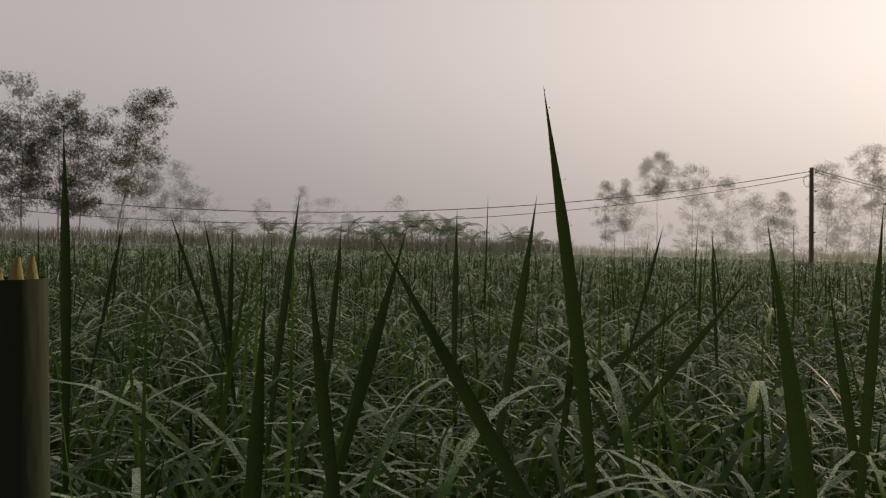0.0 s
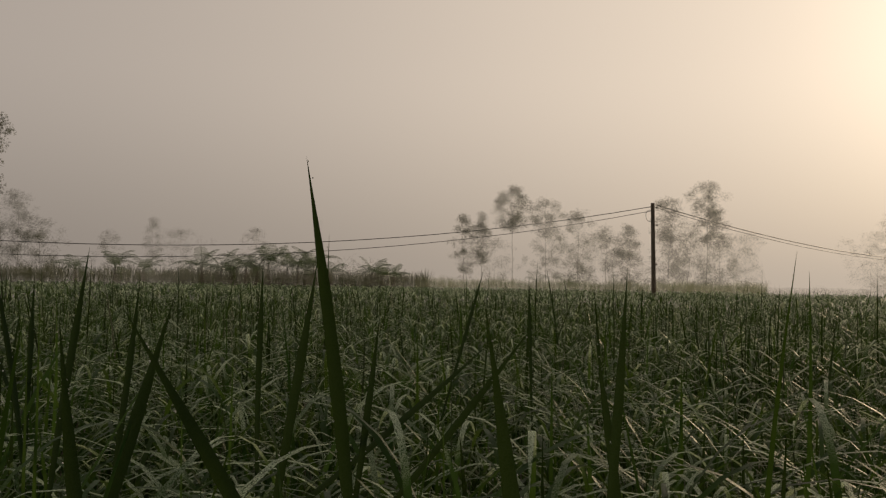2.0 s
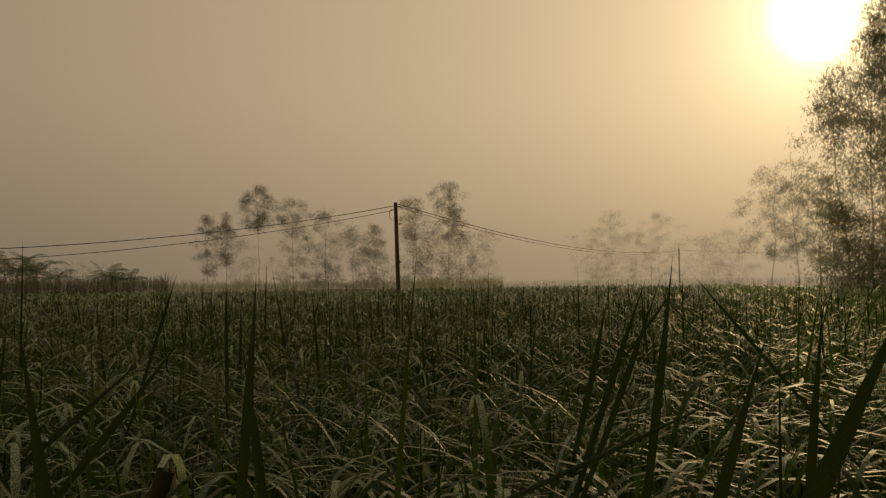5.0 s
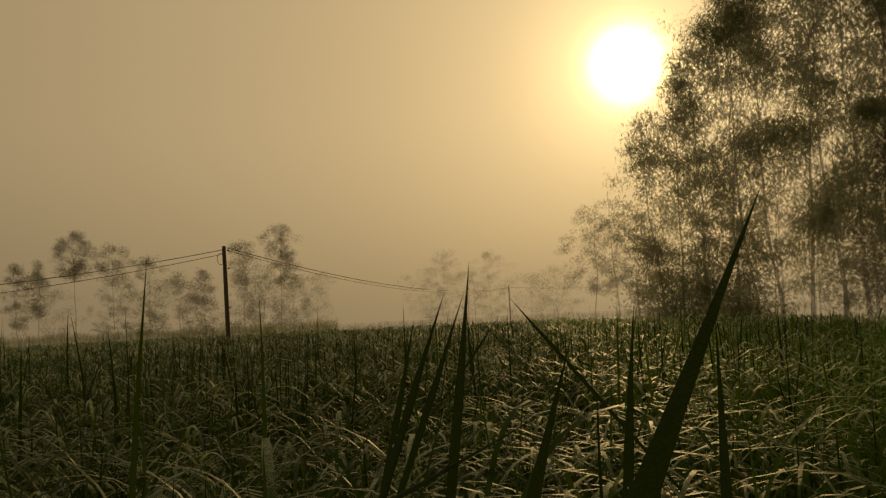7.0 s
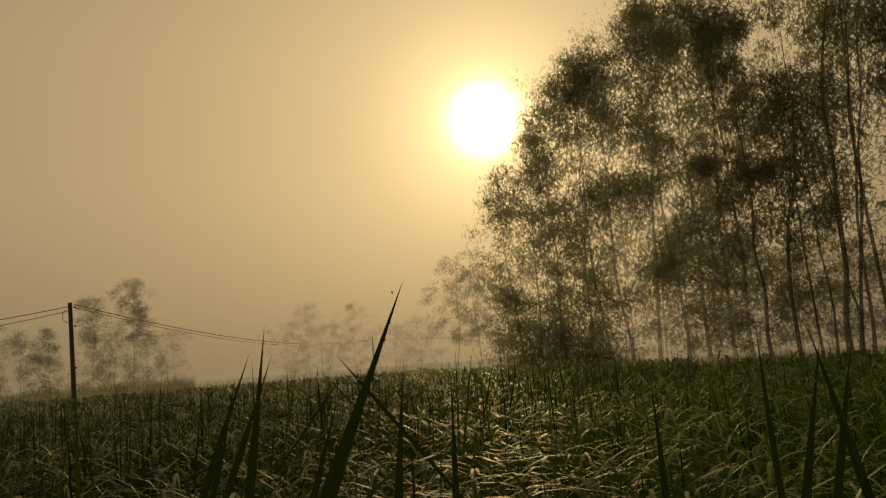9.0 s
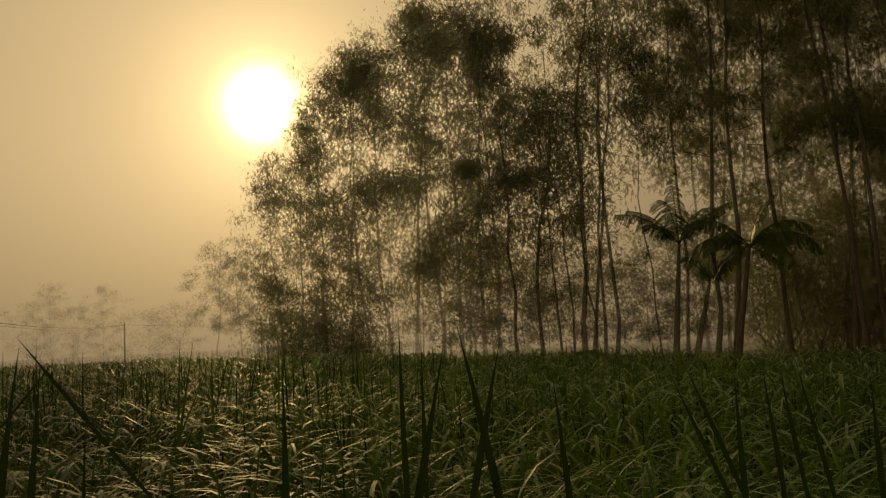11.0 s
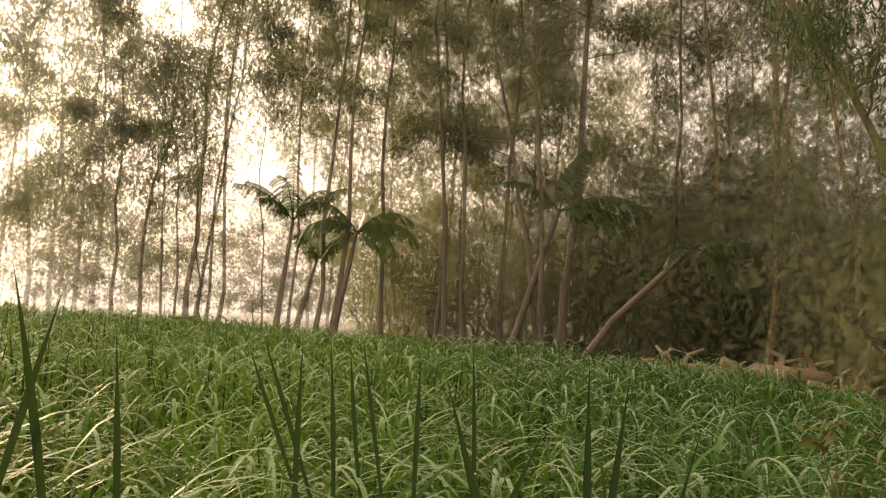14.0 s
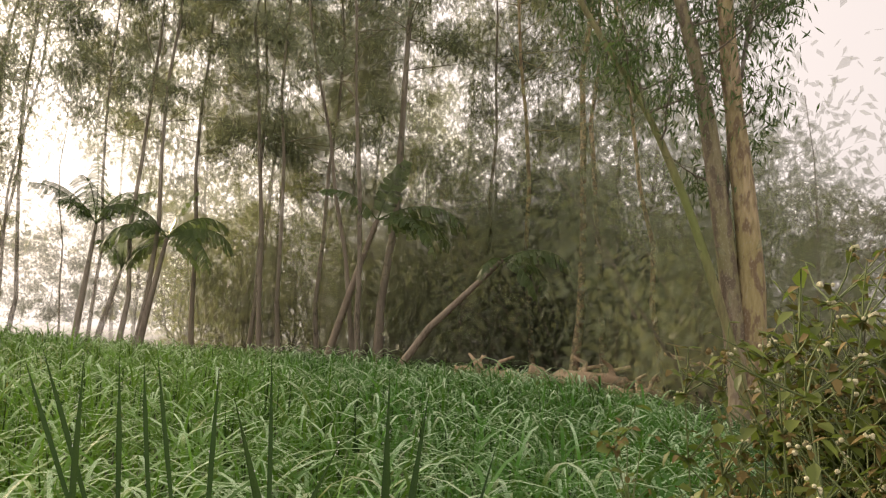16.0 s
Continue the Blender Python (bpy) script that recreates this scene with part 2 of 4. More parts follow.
# ---- mesh helpers ----
def grid_mesh(name, verts, faces, mat, smooth=False):
    """verts (n, 3) and faces (m, k) arrays, all faces with k corners."""
    verts, faces = np.asarray(verts, np.float32), np.asarray(faces, np.int32)
    me = bpy.data.meshes.new(name)
    me.vertices.add(len(verts))
    me.vertices.foreach_set("co", verts.ravel())
    k = faces.shape[1]
    me.loops.add(faces.size)
    me.loops.foreach_set("vertex_index", faces.ravel())
    me.polygons.add(len(faces))
    me.polygons.foreach_set("loop_start", np.arange(0, faces.size, k, dtype=np.int32))
    if smooth:
        me.polygons.foreach_set("use_smooth", np.ones(len(faces), bool))
    me.update(calc_edges=True)
    me.materials.append(mat)
    return me


class Build:
    """Collects tubes and strips of quads."""

    def __init__(self):
        self.v, self.f, self.n = [], [], 0

    def add(self, v, f):
        self.v.append(np.asarray(v, float))
        self.f.append(np.asarray(f, int) + self.n)
        self.n += len(v)

    def tube(self, pts, radii, sides=7):
        pts = [Vector(p) for p in pts]
        rings, up = [], Vector((0.31, 0.94, 0.12))
        for i, p in enumerate(pts):
            d = (pts[min(i + 1, len(pts) - 1)] - pts[max(i - 1, 0)]).normalized()
            a = d.cross(up).normalized()
            b = d.cross(a)
            r = radii[i]
            for s in range(sides):
                w = 2 * math.pi * s / sides
                rings.append(p + (a * math.cos(w) + b * math.sin(w)) * r)
        f = []
        for i in range(len(pts) - 1):
            for s in range(sides):
                t = (s + 1) % sides
                f.append((i * sides + s, i * sides + t, (i + 1) * sides + t, (i + 1) * sides + s))
        n = len(rings)
        for i, p in ((0, pts[0]), (len(pts) - 1, pts[-1])):
            rings.append(p)
        for s in range(0, sides - 1, 1):
            f.append((s + 1, s, n, n))
            f.append((n - 2 * 0 - sides + s, n - sides + s + 1, n + 1, n + 1))
        self.add([tuple(p) for p in rings], [q for q in f if len(set(q)) == 4])

    def mesh(self, name, mat, smooth=True):
        return grid_mesh(name, np.concatenate(self.v), np.concatenate(self.f), mat, smooth)


def part(name, me, parent, label=""):
    ob = new(name, me)
    ob.parent = parent
    if label:
        tagged(ob, label)
    return ob


def thing(name, at, label, category, group="", kind=""):
    ob = new(name)
    ob.empty_display_size = 0.2
    ob.location = at
    return tagged(ob, label, category, group, kind)


def leaf_quads(centres, ways, sides, length, width):
    """Diamond leaves: arrays (n, 3), (n, 3), (n, 3), (n,), (n,)."""
    n = len(centres)
    a, b = ways * length[:, None], sides * width[:, None] * 0.5
    v = np.stack([centres, centres + a * 0.42 + b, centres + a, centres + a * 0.42 - b], 1).reshape(-1, 3)
    return v, np.arange(4 * n).reshape(n, 4)


def unit(v):
    return v / np.maximum(np.linalg.norm(v, axis=1, keepdims=True), 1e-9)


def leaf_cloud(rng, points, per, spread, size, droop):
    c = np.repeat(np.asarray(points, float), per, 0)
    n = len(c)
    c = c + rng.normal(0, 1, (n, 3)) * np.array(spread)
    w = unit(rng.normal(0, 1, (n, 3)) + np.array((0, 0, -droop)))
    s = unit(np.cross(w, rng.normal(0, 1, (n, 3))))
    ln = size[0] * rng.uniform(0.6, 1.3, n)
    return leaf_quads(c, w, s, ln, ln * size[1])


def limb_points(rng, start, az, rise, length, steps=4):
    pts, p, r = [Vector(start)], Vector(start), rise
    for _ in range(steps):
        az += rng.normal(0, 0.25)
        r += rng.normal(0.06, 0.10)
        p = p + Vector((math.cos(az) * math.cos(r), math.sin(az) * math.cos(r), math.sin(r))) * (length / steps)
        pts.append(p.copy())
    return pts


def clump_cloud(rng, pts, clumps, r, count, size, droop, three=False):
    """Single small leaves filling uneven clumps round the limbs' ends, with gaps between the clumps."""
    centres = np.array(pts)[rng.integers(0, len(pts), clumps)]
    rad = r * rng.uniform(0.5, 1.3, clumps)
    k = rng.choice(clumps, count, p=rad ** 2 / (rad ** 2).sum())
    off = unit(rng.normal(0, 1, (count, 3))) * (rad[k] * rng.uniform(0, 1, count) ** 0.42)[:, None] * np.array((1, 1, 0.78))
    c = centres[k] + off
    w = unit(rng.normal(0, 1, (count, 3)) + np.array((0, 0, -droop)))
    s = unit(np.cross(w, rng.normal(0, 1, (count, 3))))
    ln = size[0] * rng.uniform(0.6, 1.35, count)
    if not three:
        return leaf_quads(c, w, s, ln, ln * size[1])
    b = s * (ln * size[1] * 0.62)[:, None]
    return np.stack([c + b, c - b, c + w * ln[:, None] * 0.9], 1).reshape(-1, 3), np.arange(3 * count).reshape(count, 3)


def crown_envelope(rng, n, height, crown, wide, shape, lean):
    """Places spread evenly through a crown, fuller on one side than the other."""
    u = rng.uniform(0, 1, n)
    if shape == "cone":
        r = 1.05 - 0.72 * u
    elif shape == "gum":
        r = 0.35 + 0.7 * np.sin(np.pi * (0.12 + 0.78 * u))
    else:
        r = np.sqrt(np.maximum(0.08, 1 - (2 * u - 1) ** 2))
    a = rng.uniform(0, 6.283, n)
    ph = rng.uniform(0, 6.283, 3)
    r = wide * r * rng.uniform(0, 1, n) ** 0.5 * (1 + 0.28 * np.sin(a * 2 + ph[0] + 5 * u) + 0.2 * np.sin(9 * u + ph[1]))
    s = crown[0] + (crown[1] - crown[0]) * u
    return np.stack([r * np.cos(a) + lean[0] * height * s, r * np.sin(a) + lean[1] * height * s, s * height * 0.97], 1)


def tree(name, at, height, radius, label, lean=(0.0, 0.0), crown=(0.35, 1.0), wide=2.2, limbs=16, per=34, size=(0.24, 0.26),
         droop=0.9, reach="near", seed=0, shape="gum", group="", bark=None, stems=((0, 0, 1.0),), leaves=None, spread=0.42, rise=0.75, tufts=False, fine=True, clumps=0, count=0, clump_r=0.5, clump_size=(0.26, 0.42)):
    """A tapered trunk with limbs, and a crown of separate leaves in sprays at the limbs' ends."""
    rng = np.random.default_rng(seed + 17)
    root = thing(name, at, label, "tree", group)
    wood, pts = Build(), []
    for k, (sx, sy, sh) in enumerate(stems):
        h = height * sh
        steps, line = 9, []
        wob = rng.normal(0, 0.095 * h / 10, (steps + 1, 2)).cumsum(0)
        wob -= wob[0]
        for i in range(steps + 1):
            s = i / steps
            line.append(Vector(((lean[0] + sx) * h * (s ** 1.15) + wob[i, 0] * 0.8, (lean[1] + sy) * h * (s ** 1.15) + wob[i, 1] * 0.8, h * s * 0.97 - 0.25 * (1 - s))))
        rad = [0.68 * radius * (1.25 if i == 0 else 1.0) * (1 - 0.86 * (i / steps) ** 0.9) * (0.8 if k else 1) for i in range(steps + 1)]
        wood.tube(line, rad, 9)
        for j in range(limbs if len(stems) == 1 else max(5, int(limbs / len(stems)))):
            s = crown[0] + (crown[1] - crown[0]) * 0.92 * rng.uniform(0, 1) ** 0.9
            q = s * steps
            i = min(int(q), steps - 1)
            start = line[i].lerp(line[i + 1], q - i)
            u = (s - crown[0]) / max(crown[1] - crown[0], 0.01)
            if shape == "gum":
                out = wide * (0.45 + 0.75 * math.sin(math.pi * min(1, 0.15 + 0.8 * u)))
            elif shape == "ball":
                out = wide * math.sqrt(max(0.1, 1 - (2 * u - 1) ** 2))
            else:
                out = wide * (1.1 - 0.75 * u)
            limb = limb_points(rng, start, rng.uniform(0, 2 * math.pi), rise - 0.45 + 0.95 * u + rng.normal(0, 0.25), out * rng.uniform(0.7, 1.3))
            r0 = max(0.008, rad[i] * 0.28)
            wood.tube(limb, [r0 * (1 - 0.2 * k2) for k2 in range(5)], 5)
            for t in (2, 3, 4):
                for _ in range(2):
                    tw = limb_points(rng, limb[t], rng.uniform(0, 6.28), rng.normal(0.1, 0.5), out * rng.uniform(0.18, 0.42), 2)
                    if fine:
                        wood.tube(tw, [r0 * 0.35, r0 * 0.25, r0 * 0.12], 3)
                    pts += [tuple(tw[2])] if tufts else [tuple(tw[1]), tuple(tw[2])]
                if not tufts:
                    pts.append(tuple(limb[t]))
        pts.append(tuple(line[-1]))
    part("trunk", wood.mesh("trunk", bark or BARK[reach]), root)
    if clumps:
        if reach in ("far", "faint", "group", "ridge", "hill"):
            pts = crown_envelope(rng, clumps * 2, height, crown, wide, shape, lean)
        v, f = clump_cloud(rng, pts, clumps, clump_r, count, clump_size, droop, reach not in ("near", "back"))
        part("crown", grid_mesh("crown", v, f, leaves or LEAF[reach]), root)
    if per:
        v, f = leaf_cloud(rng, pts, max(1, per // 6), (spread, spread, spread * 0.9), size, droop)
        part("sprays", grid_mesh("sprays", v, f, leaves or LEAF["spray" if reach == "mass" else reach]), root)
    return root


def banana(name, at, height, label, seed=0, reach="near", lean=(0, 0), leaves=8, leaf_len=1.9, group="", angles=None, stem_r=0.085):
    rng = np.random.default_rng(seed + 91)
    root = thing(name, at, label, "banana plant", group)
    b = Build()
    top = Vector((lean[0] * height, lean[1] * height, height))
    b.tube([(0, 0, -0.2), tuple(top * 0.35 + Vector((0, 0, 0))), tuple(top * 0.7), tuple(top)], [stem_r * 1.25, stem_r, stem_r * 0.8, stem_r * 0.5], 9)
    part("stem", b.mesh("stem", BARK[reach]), root)
    for i in range(leaves):
        az = i * 2.4 + rng.uniform(-0.3, 0.3)
        rise, ln, curl = rng.uniform(0.75, 1.45), leaf_len * rng.uniform(0.75, 1.1), rng.uniform(0.8, 1.9)
        if angles and i < len(angles):
            az, rise, ln, curl = angles[i]
        banana_leaf(root, top, az, rise, ln, curl, rng, reach)
    return root


def banana_leaf(root, top, az, rise, ln, curl, rng, reach, roll=0.0, torn=0.22):
    """One long leaf: a stalk and a blade torn into side strips that hang from the midrib."""
    n, p, r = 22, Vector(top), rise
    mid, dirs = [p.copy()], []
    for i in range(n):
        d = Vector((math.cos(az) * math.cos(r), math.sin(az) * math.cos(r), math.sin(r)))
        dirs.append(d)
        p = p + d * (ln / n)
        mid.append(p.copy())
        r -= curl / n * (0.4 + 1.2 * i / n)
    side = Vector((-math.sin(az), math.cos(az), 0))
    side = side * math.cos(roll) + side.cross(dirs[0]).normalized() * math.sin(roll)
    b = Build()
    for i in range(3, n):
        s = i / n
        w = ln * (0.26 if reach == "haze" else 0.19) * math.sin(math.pi * min(1, 0.12 + 0.86 * s)) ** 0.6
        up = side.cross(dirs[i]).normalized()
        for sg in (-1, 1):
            sag = rng.uniform(0.4, 1.1) * math.cos(roll) * (0.35 if reach == "haze" else 1.0)
            tear = rng.uniform(0.0, torn)
            a, c = mid[i], mid[i].lerp(mid[i + 1], 1 - tear)
            o = side * sg * w * rng.uniform(0.85, 1.05) - Vector((0, 0, 1)) * w * sag + dirs[i] * w * 0.25
            h = side * sg * w * 0.5 - Vector((0, 0, 1)) * w * sag * 0.3 + up * w * 0.06 + dirs[i] * w * 0.1
            b.add([tuple(a), tuple(c), tuple(c + h), tuple(a + h), tuple(c + o), tuple(a + o)], [(0, 1, 2, 3), (3, 2, 4, 5)])
    leaf = part("leaf", b.mesh("leaf", BANANA[reach], False), root)
    b = Build()
    b.tube([tuple(m) for m in mid[::3]], [0.022 * (1 - 0.8 * k / 8) for k in range(len(mid[::3]))], 5)
    part("midrib", b.mesh("midrib", BANANA[reach]), leaf)


# ---- ground and crop ----
EDGE_AZ = [-180, -95, -80, 43.6, 51.5, 59.5, 65.6, 72.4, 79.4, 94.9, 101.6, 108.2, 114.7, 118.0, 118.8, 134, 180]
EDGE_D = [0.0, 0.0, 62, 70.3, 43.4, 36.5, 29.6, 27.6, 22.2, 19.3, 17.3, 15.3, 12.1, 7.3, 3.4, 0.0, 0.0]


def field_reach(az):
    return np.interp(az, EDGE_AZ, EDGE_D)


def ground_height(x, y):
    """Level field, with a low bank along the grove."""
    d, az = np.hypot(x, y), np.degrees(np.arctan2(x, y))
    e = field_reach(az)
    bank = np.clip((d - e) / 1.2, 0, 1) * np.clip((az - 46) / 6, 0, 1) * np.clip((124 - az) / 4, 0, 1)
    return 0.22 * bank


def make_ground():
    rs = np.concatenate([[0.0], np.geomspace(0.5, 90, 70), np.geomspace(110, 4500, 14)])
    az = np.radians(np.arange(0, 360, 2.0))
    r, a = np.meshgrid(rs, az, indexing="ij")
    x, y = r * np.sin(a), r * np.cos(a)
    z = ground_height(x, y) + 0.02 * np.sin(x * 2.1) * np.cos(y * 1.7) * (r < 80)
    n = len(az)
    f = [(i * n + j, i * n + (j + 1) % n, (i + 1) * n + (j + 1) % n, (i + 1) * n + j) for i in range(len(rs) - 1) for j in range(n)]
    v = np.stack([x, y, z], -1).reshape(-1, 3)
    m, nt, out = material("field_soil")
    p = nt.nodes.new("ShaderNodeBsdfPrincipled")
    p.inputs["Roughness"].default_value = 0.95
    col = mixc(nt, noise_tex(nt, 0.6, 5.0), (0.030, 0.040, 0.016), (0.075, 0.075, 0.035))
    nt.links.new(mixc(nt, noise_tex(nt, 14.0, 4.0), col, (0.05, 0.042, 0.025)), p.inputs["Base Color"])
    # further off the ground turns see-through, standing in for the mist over it
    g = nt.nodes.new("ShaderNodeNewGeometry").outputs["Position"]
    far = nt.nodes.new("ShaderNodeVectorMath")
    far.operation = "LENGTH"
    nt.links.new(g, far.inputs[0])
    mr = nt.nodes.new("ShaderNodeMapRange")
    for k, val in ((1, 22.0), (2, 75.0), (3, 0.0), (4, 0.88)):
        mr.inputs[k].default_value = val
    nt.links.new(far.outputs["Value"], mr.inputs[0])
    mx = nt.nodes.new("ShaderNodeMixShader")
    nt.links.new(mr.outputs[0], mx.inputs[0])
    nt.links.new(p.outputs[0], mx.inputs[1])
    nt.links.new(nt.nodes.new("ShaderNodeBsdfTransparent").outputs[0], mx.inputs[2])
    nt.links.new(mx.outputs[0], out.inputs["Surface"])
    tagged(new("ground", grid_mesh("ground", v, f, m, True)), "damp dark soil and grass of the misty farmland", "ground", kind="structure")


def blades(rng, x, y, z, az, length, width, tilt, curl, segs, twist=None):
    """Curved tapering leaves as strips of quads; every argument an array over the leaves."""
    n = len(x)
    p = np.stack([x, y, z], 1)
    side = np.stack([-np.sin(az + twist), np.cos(az + twist), np.zeros(n)], 1) if twist is not None else np.stack([-np.sin(az), np.cos(az), np.zeros(n)], 1)
    rows = []
    for i in range(segs + 1):
        s = i / segs
        w = width * (0.55 + 1.3 * s - 0.3 * s * s) * (1 - s ** 2.2) + width * 0.03
        if i:
            sm = (i - 0.5) / segs
            th = tilt + curl * (0.45 * sm + 0.55 * sm * sm * (3 - 2 * sm))
            p = p + np.stack([np.cos(az) * np.sin(th), np.sin(az) * np.sin(th), np.cos(th)], 1) * (length / segs)[:, None]
        rows.append(np.stack([p - side * w[:, None] * 0.5, p + side * w[:, None] * 0.5], 1))
    v = np.stack(rows, 1).reshape(-1, 3)
    base = np.arange(n)[:, None, None] * (2 * (segs + 1))
    k = np.arange(segs)[None, :, None] * 2
    f = (base + k + np.array([0, 1, 3, 2])).reshape(-1, 4)
    return v, f


STAND = [(0.0, 0.0), (0.35, 0.0), (0.6, 0.0), (0.66, -0.25)]  # the trodden corner where one can stand


def sector(rng, r0, r1, density, az0=-80, az1=130):
    n = int(math.radians(az1 - az0) / 2 * (r1 * r1 - r0 * r0) * density)
    d = np.sqrt(rng.uniform(r0 * r0, r1 * r1, n))
    az = rng.uniform(az0, az1, n)
    a = np.radians(az)
    keep = d < field_reach(az) + rng.normal(0, 0.25, n)
    for px, py in STAND:
        keep &= np.hypot(d * np.sin(a) - px, d * np.cos(a) - py) > 0.72
    d, a = d[keep], a[keep]
    return d * np.sin(a), d * np.cos(a), az[keep]


def crop_height(x, y, az):
    low = np.interp(az, [60, 100, 125], [1.0, 0.9, 0.8])
    # the crop thins and shortens towards the trees
    edge = np.interp(field_reach(az) - np.hypot(x, y), [0.0, 6.5], [0.50, 1.0])
    low = low * np.where(az > 66, edge, 1.0)
    return 0.92 * low * (1 + 0.05 * np.sin(x * 1.1 + 0.6 * y) + 0.04 * np.sin(y * 1.9 - x * 0.7))


def make_crop():
    rng = np.random.default_rng(5)
    vs, fs, n0, tall_v, tall_f, t0 = [], [], 0, [], [], 0
    for r0, r1, dens, segs, wide in ((0.85, 4.5, 330, 9, 1.1), (4.5, 10, 165, 6, 1.25), (10, 22, 55, 3, 1.7), (22, 72, 6.5, 2, 3.9)):
        x, y, az = sector(rng, r0, r1, dens)
        h = crop_height(x, y, az)
        n = len(x)
        pick = rng.uniform(0, 1, n)
        erect, low = pick < 0.15, pick > 0.88
        proud = rng.uniform(0, 1, n) < 0.14
        z0 = np.where(erect, 0.2, np.where(low, rng.uniform(0.10, 0.40, n), rng.uniform(0.55, 0.82, n))) * h
        ln = np.where(erect, (h - z0) * np.where(proud, rng.uniform(1.15, 1.42, n), rng.uniform(0.75, 1.12, n)), rng.uniform(0.48, 0.85, n))
        wd = np.where(erect, rng.uniform(0.009, 0.017, n), rng.uniform(0.008, 0.017, n)) * wide
        if r1 < 30:  # stiff young leaves standing out of the crop
            m = int(n * (0.06 if r0 < 4 else 0.12 if r0 < 9 else 0.14))
            xs, ys, hs = x[:m], y[:m], h[:m]
            keep = (np.hypot(xs - 0.35, ys) > 1.5) & (az[:m] < 112)
            aside = np.interp(az[:m][keep], [55, 75], [1.0, 0.3])  # shorter towards the grove
            xs, ys, hs = xs[keep], ys[keep], hs[keep]
            m = len(xs)
            zs = 0.35 * hs
            v, f = blades(rng, xs + 0.03, ys, zs, rng.uniform(0, 6.283, m), (hs - zs) + (rng.gamma(2.0, 0.045, m) if r0 < 4 else rng.gamma(1.6, 0.10, m)) * aside - 0.02, rng.uniform(0.010, 0.018, m) * wide ** 0.6, np.abs(rng.normal(0, 0.12, m)), rng.normal(0.02, 0.16, m), segs, rng.normal(0, 0.5, m))
            tall_v.append(v)
            tall_f.append(f + t0)
            t0 += len(v)
        spear = (rng.uniform(0, 1, n) < 0.012) & (np.hypot(x, y) < 9) & (az < 60)
        erect |= spear
        z0 = np.where(spear, 0.25, z0)
        ln = np.where(spear, rng.uniform(0.85, 1.2, n), ln)
        tilt = np.where(erect, np.abs(rng.normal(0, 0.15, n)), rng.uniform(0.12, 0.55, n))
        curl = np.where(erect, rng.normal(0.15, 0.35, n), rng.uniform(1.7, 3.0, n))
        v, f = blades(rng, x, y, z0, rng.uniform(0, 6.283, n), ln, wd, tilt, curl, segs, rng.normal(0, 0.35, n))
        vs.append(v)
        fs.append(f + n0)
        n0 += len(v)
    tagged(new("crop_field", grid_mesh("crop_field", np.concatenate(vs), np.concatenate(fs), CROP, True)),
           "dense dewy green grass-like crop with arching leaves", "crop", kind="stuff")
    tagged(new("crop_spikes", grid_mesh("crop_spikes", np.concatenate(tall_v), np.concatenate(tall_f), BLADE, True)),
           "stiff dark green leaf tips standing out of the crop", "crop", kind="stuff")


def make_verge():
    """Short dark grass on the bank along the grove, and under its trees."""
    rng = np.random.default_rng(9)
    n = 12000
    az = rng.uniform(46, 124, n)
    d = field_reach(az) + rng.uniform(-0.5, 1, n) ** 1 * 7.5
    a = np.radians(az)
    x, y = d * np.sin(a), d * np.cos(a)
    z = ground_height(x, y) - 0.02
    v, f = blades(rng, x, y, z, rng.uniform(0, 6.283, n), rng.uniform(0.12, 0.34, n), rng.uniform(0.02, 0.04, n), rng.uniform(0.05, 0.5, n), rng.uniform(0, 1.4, n), 3, rng.normal(0, 0.5, n))
    tagged(new("verge_grass", grid_mesh("verge_grass", v, f, VERGE, True)), "short dark green grass on the bank below the trees", "grass", kind="stuff")


make_ground()
make_crop()
make_verge()

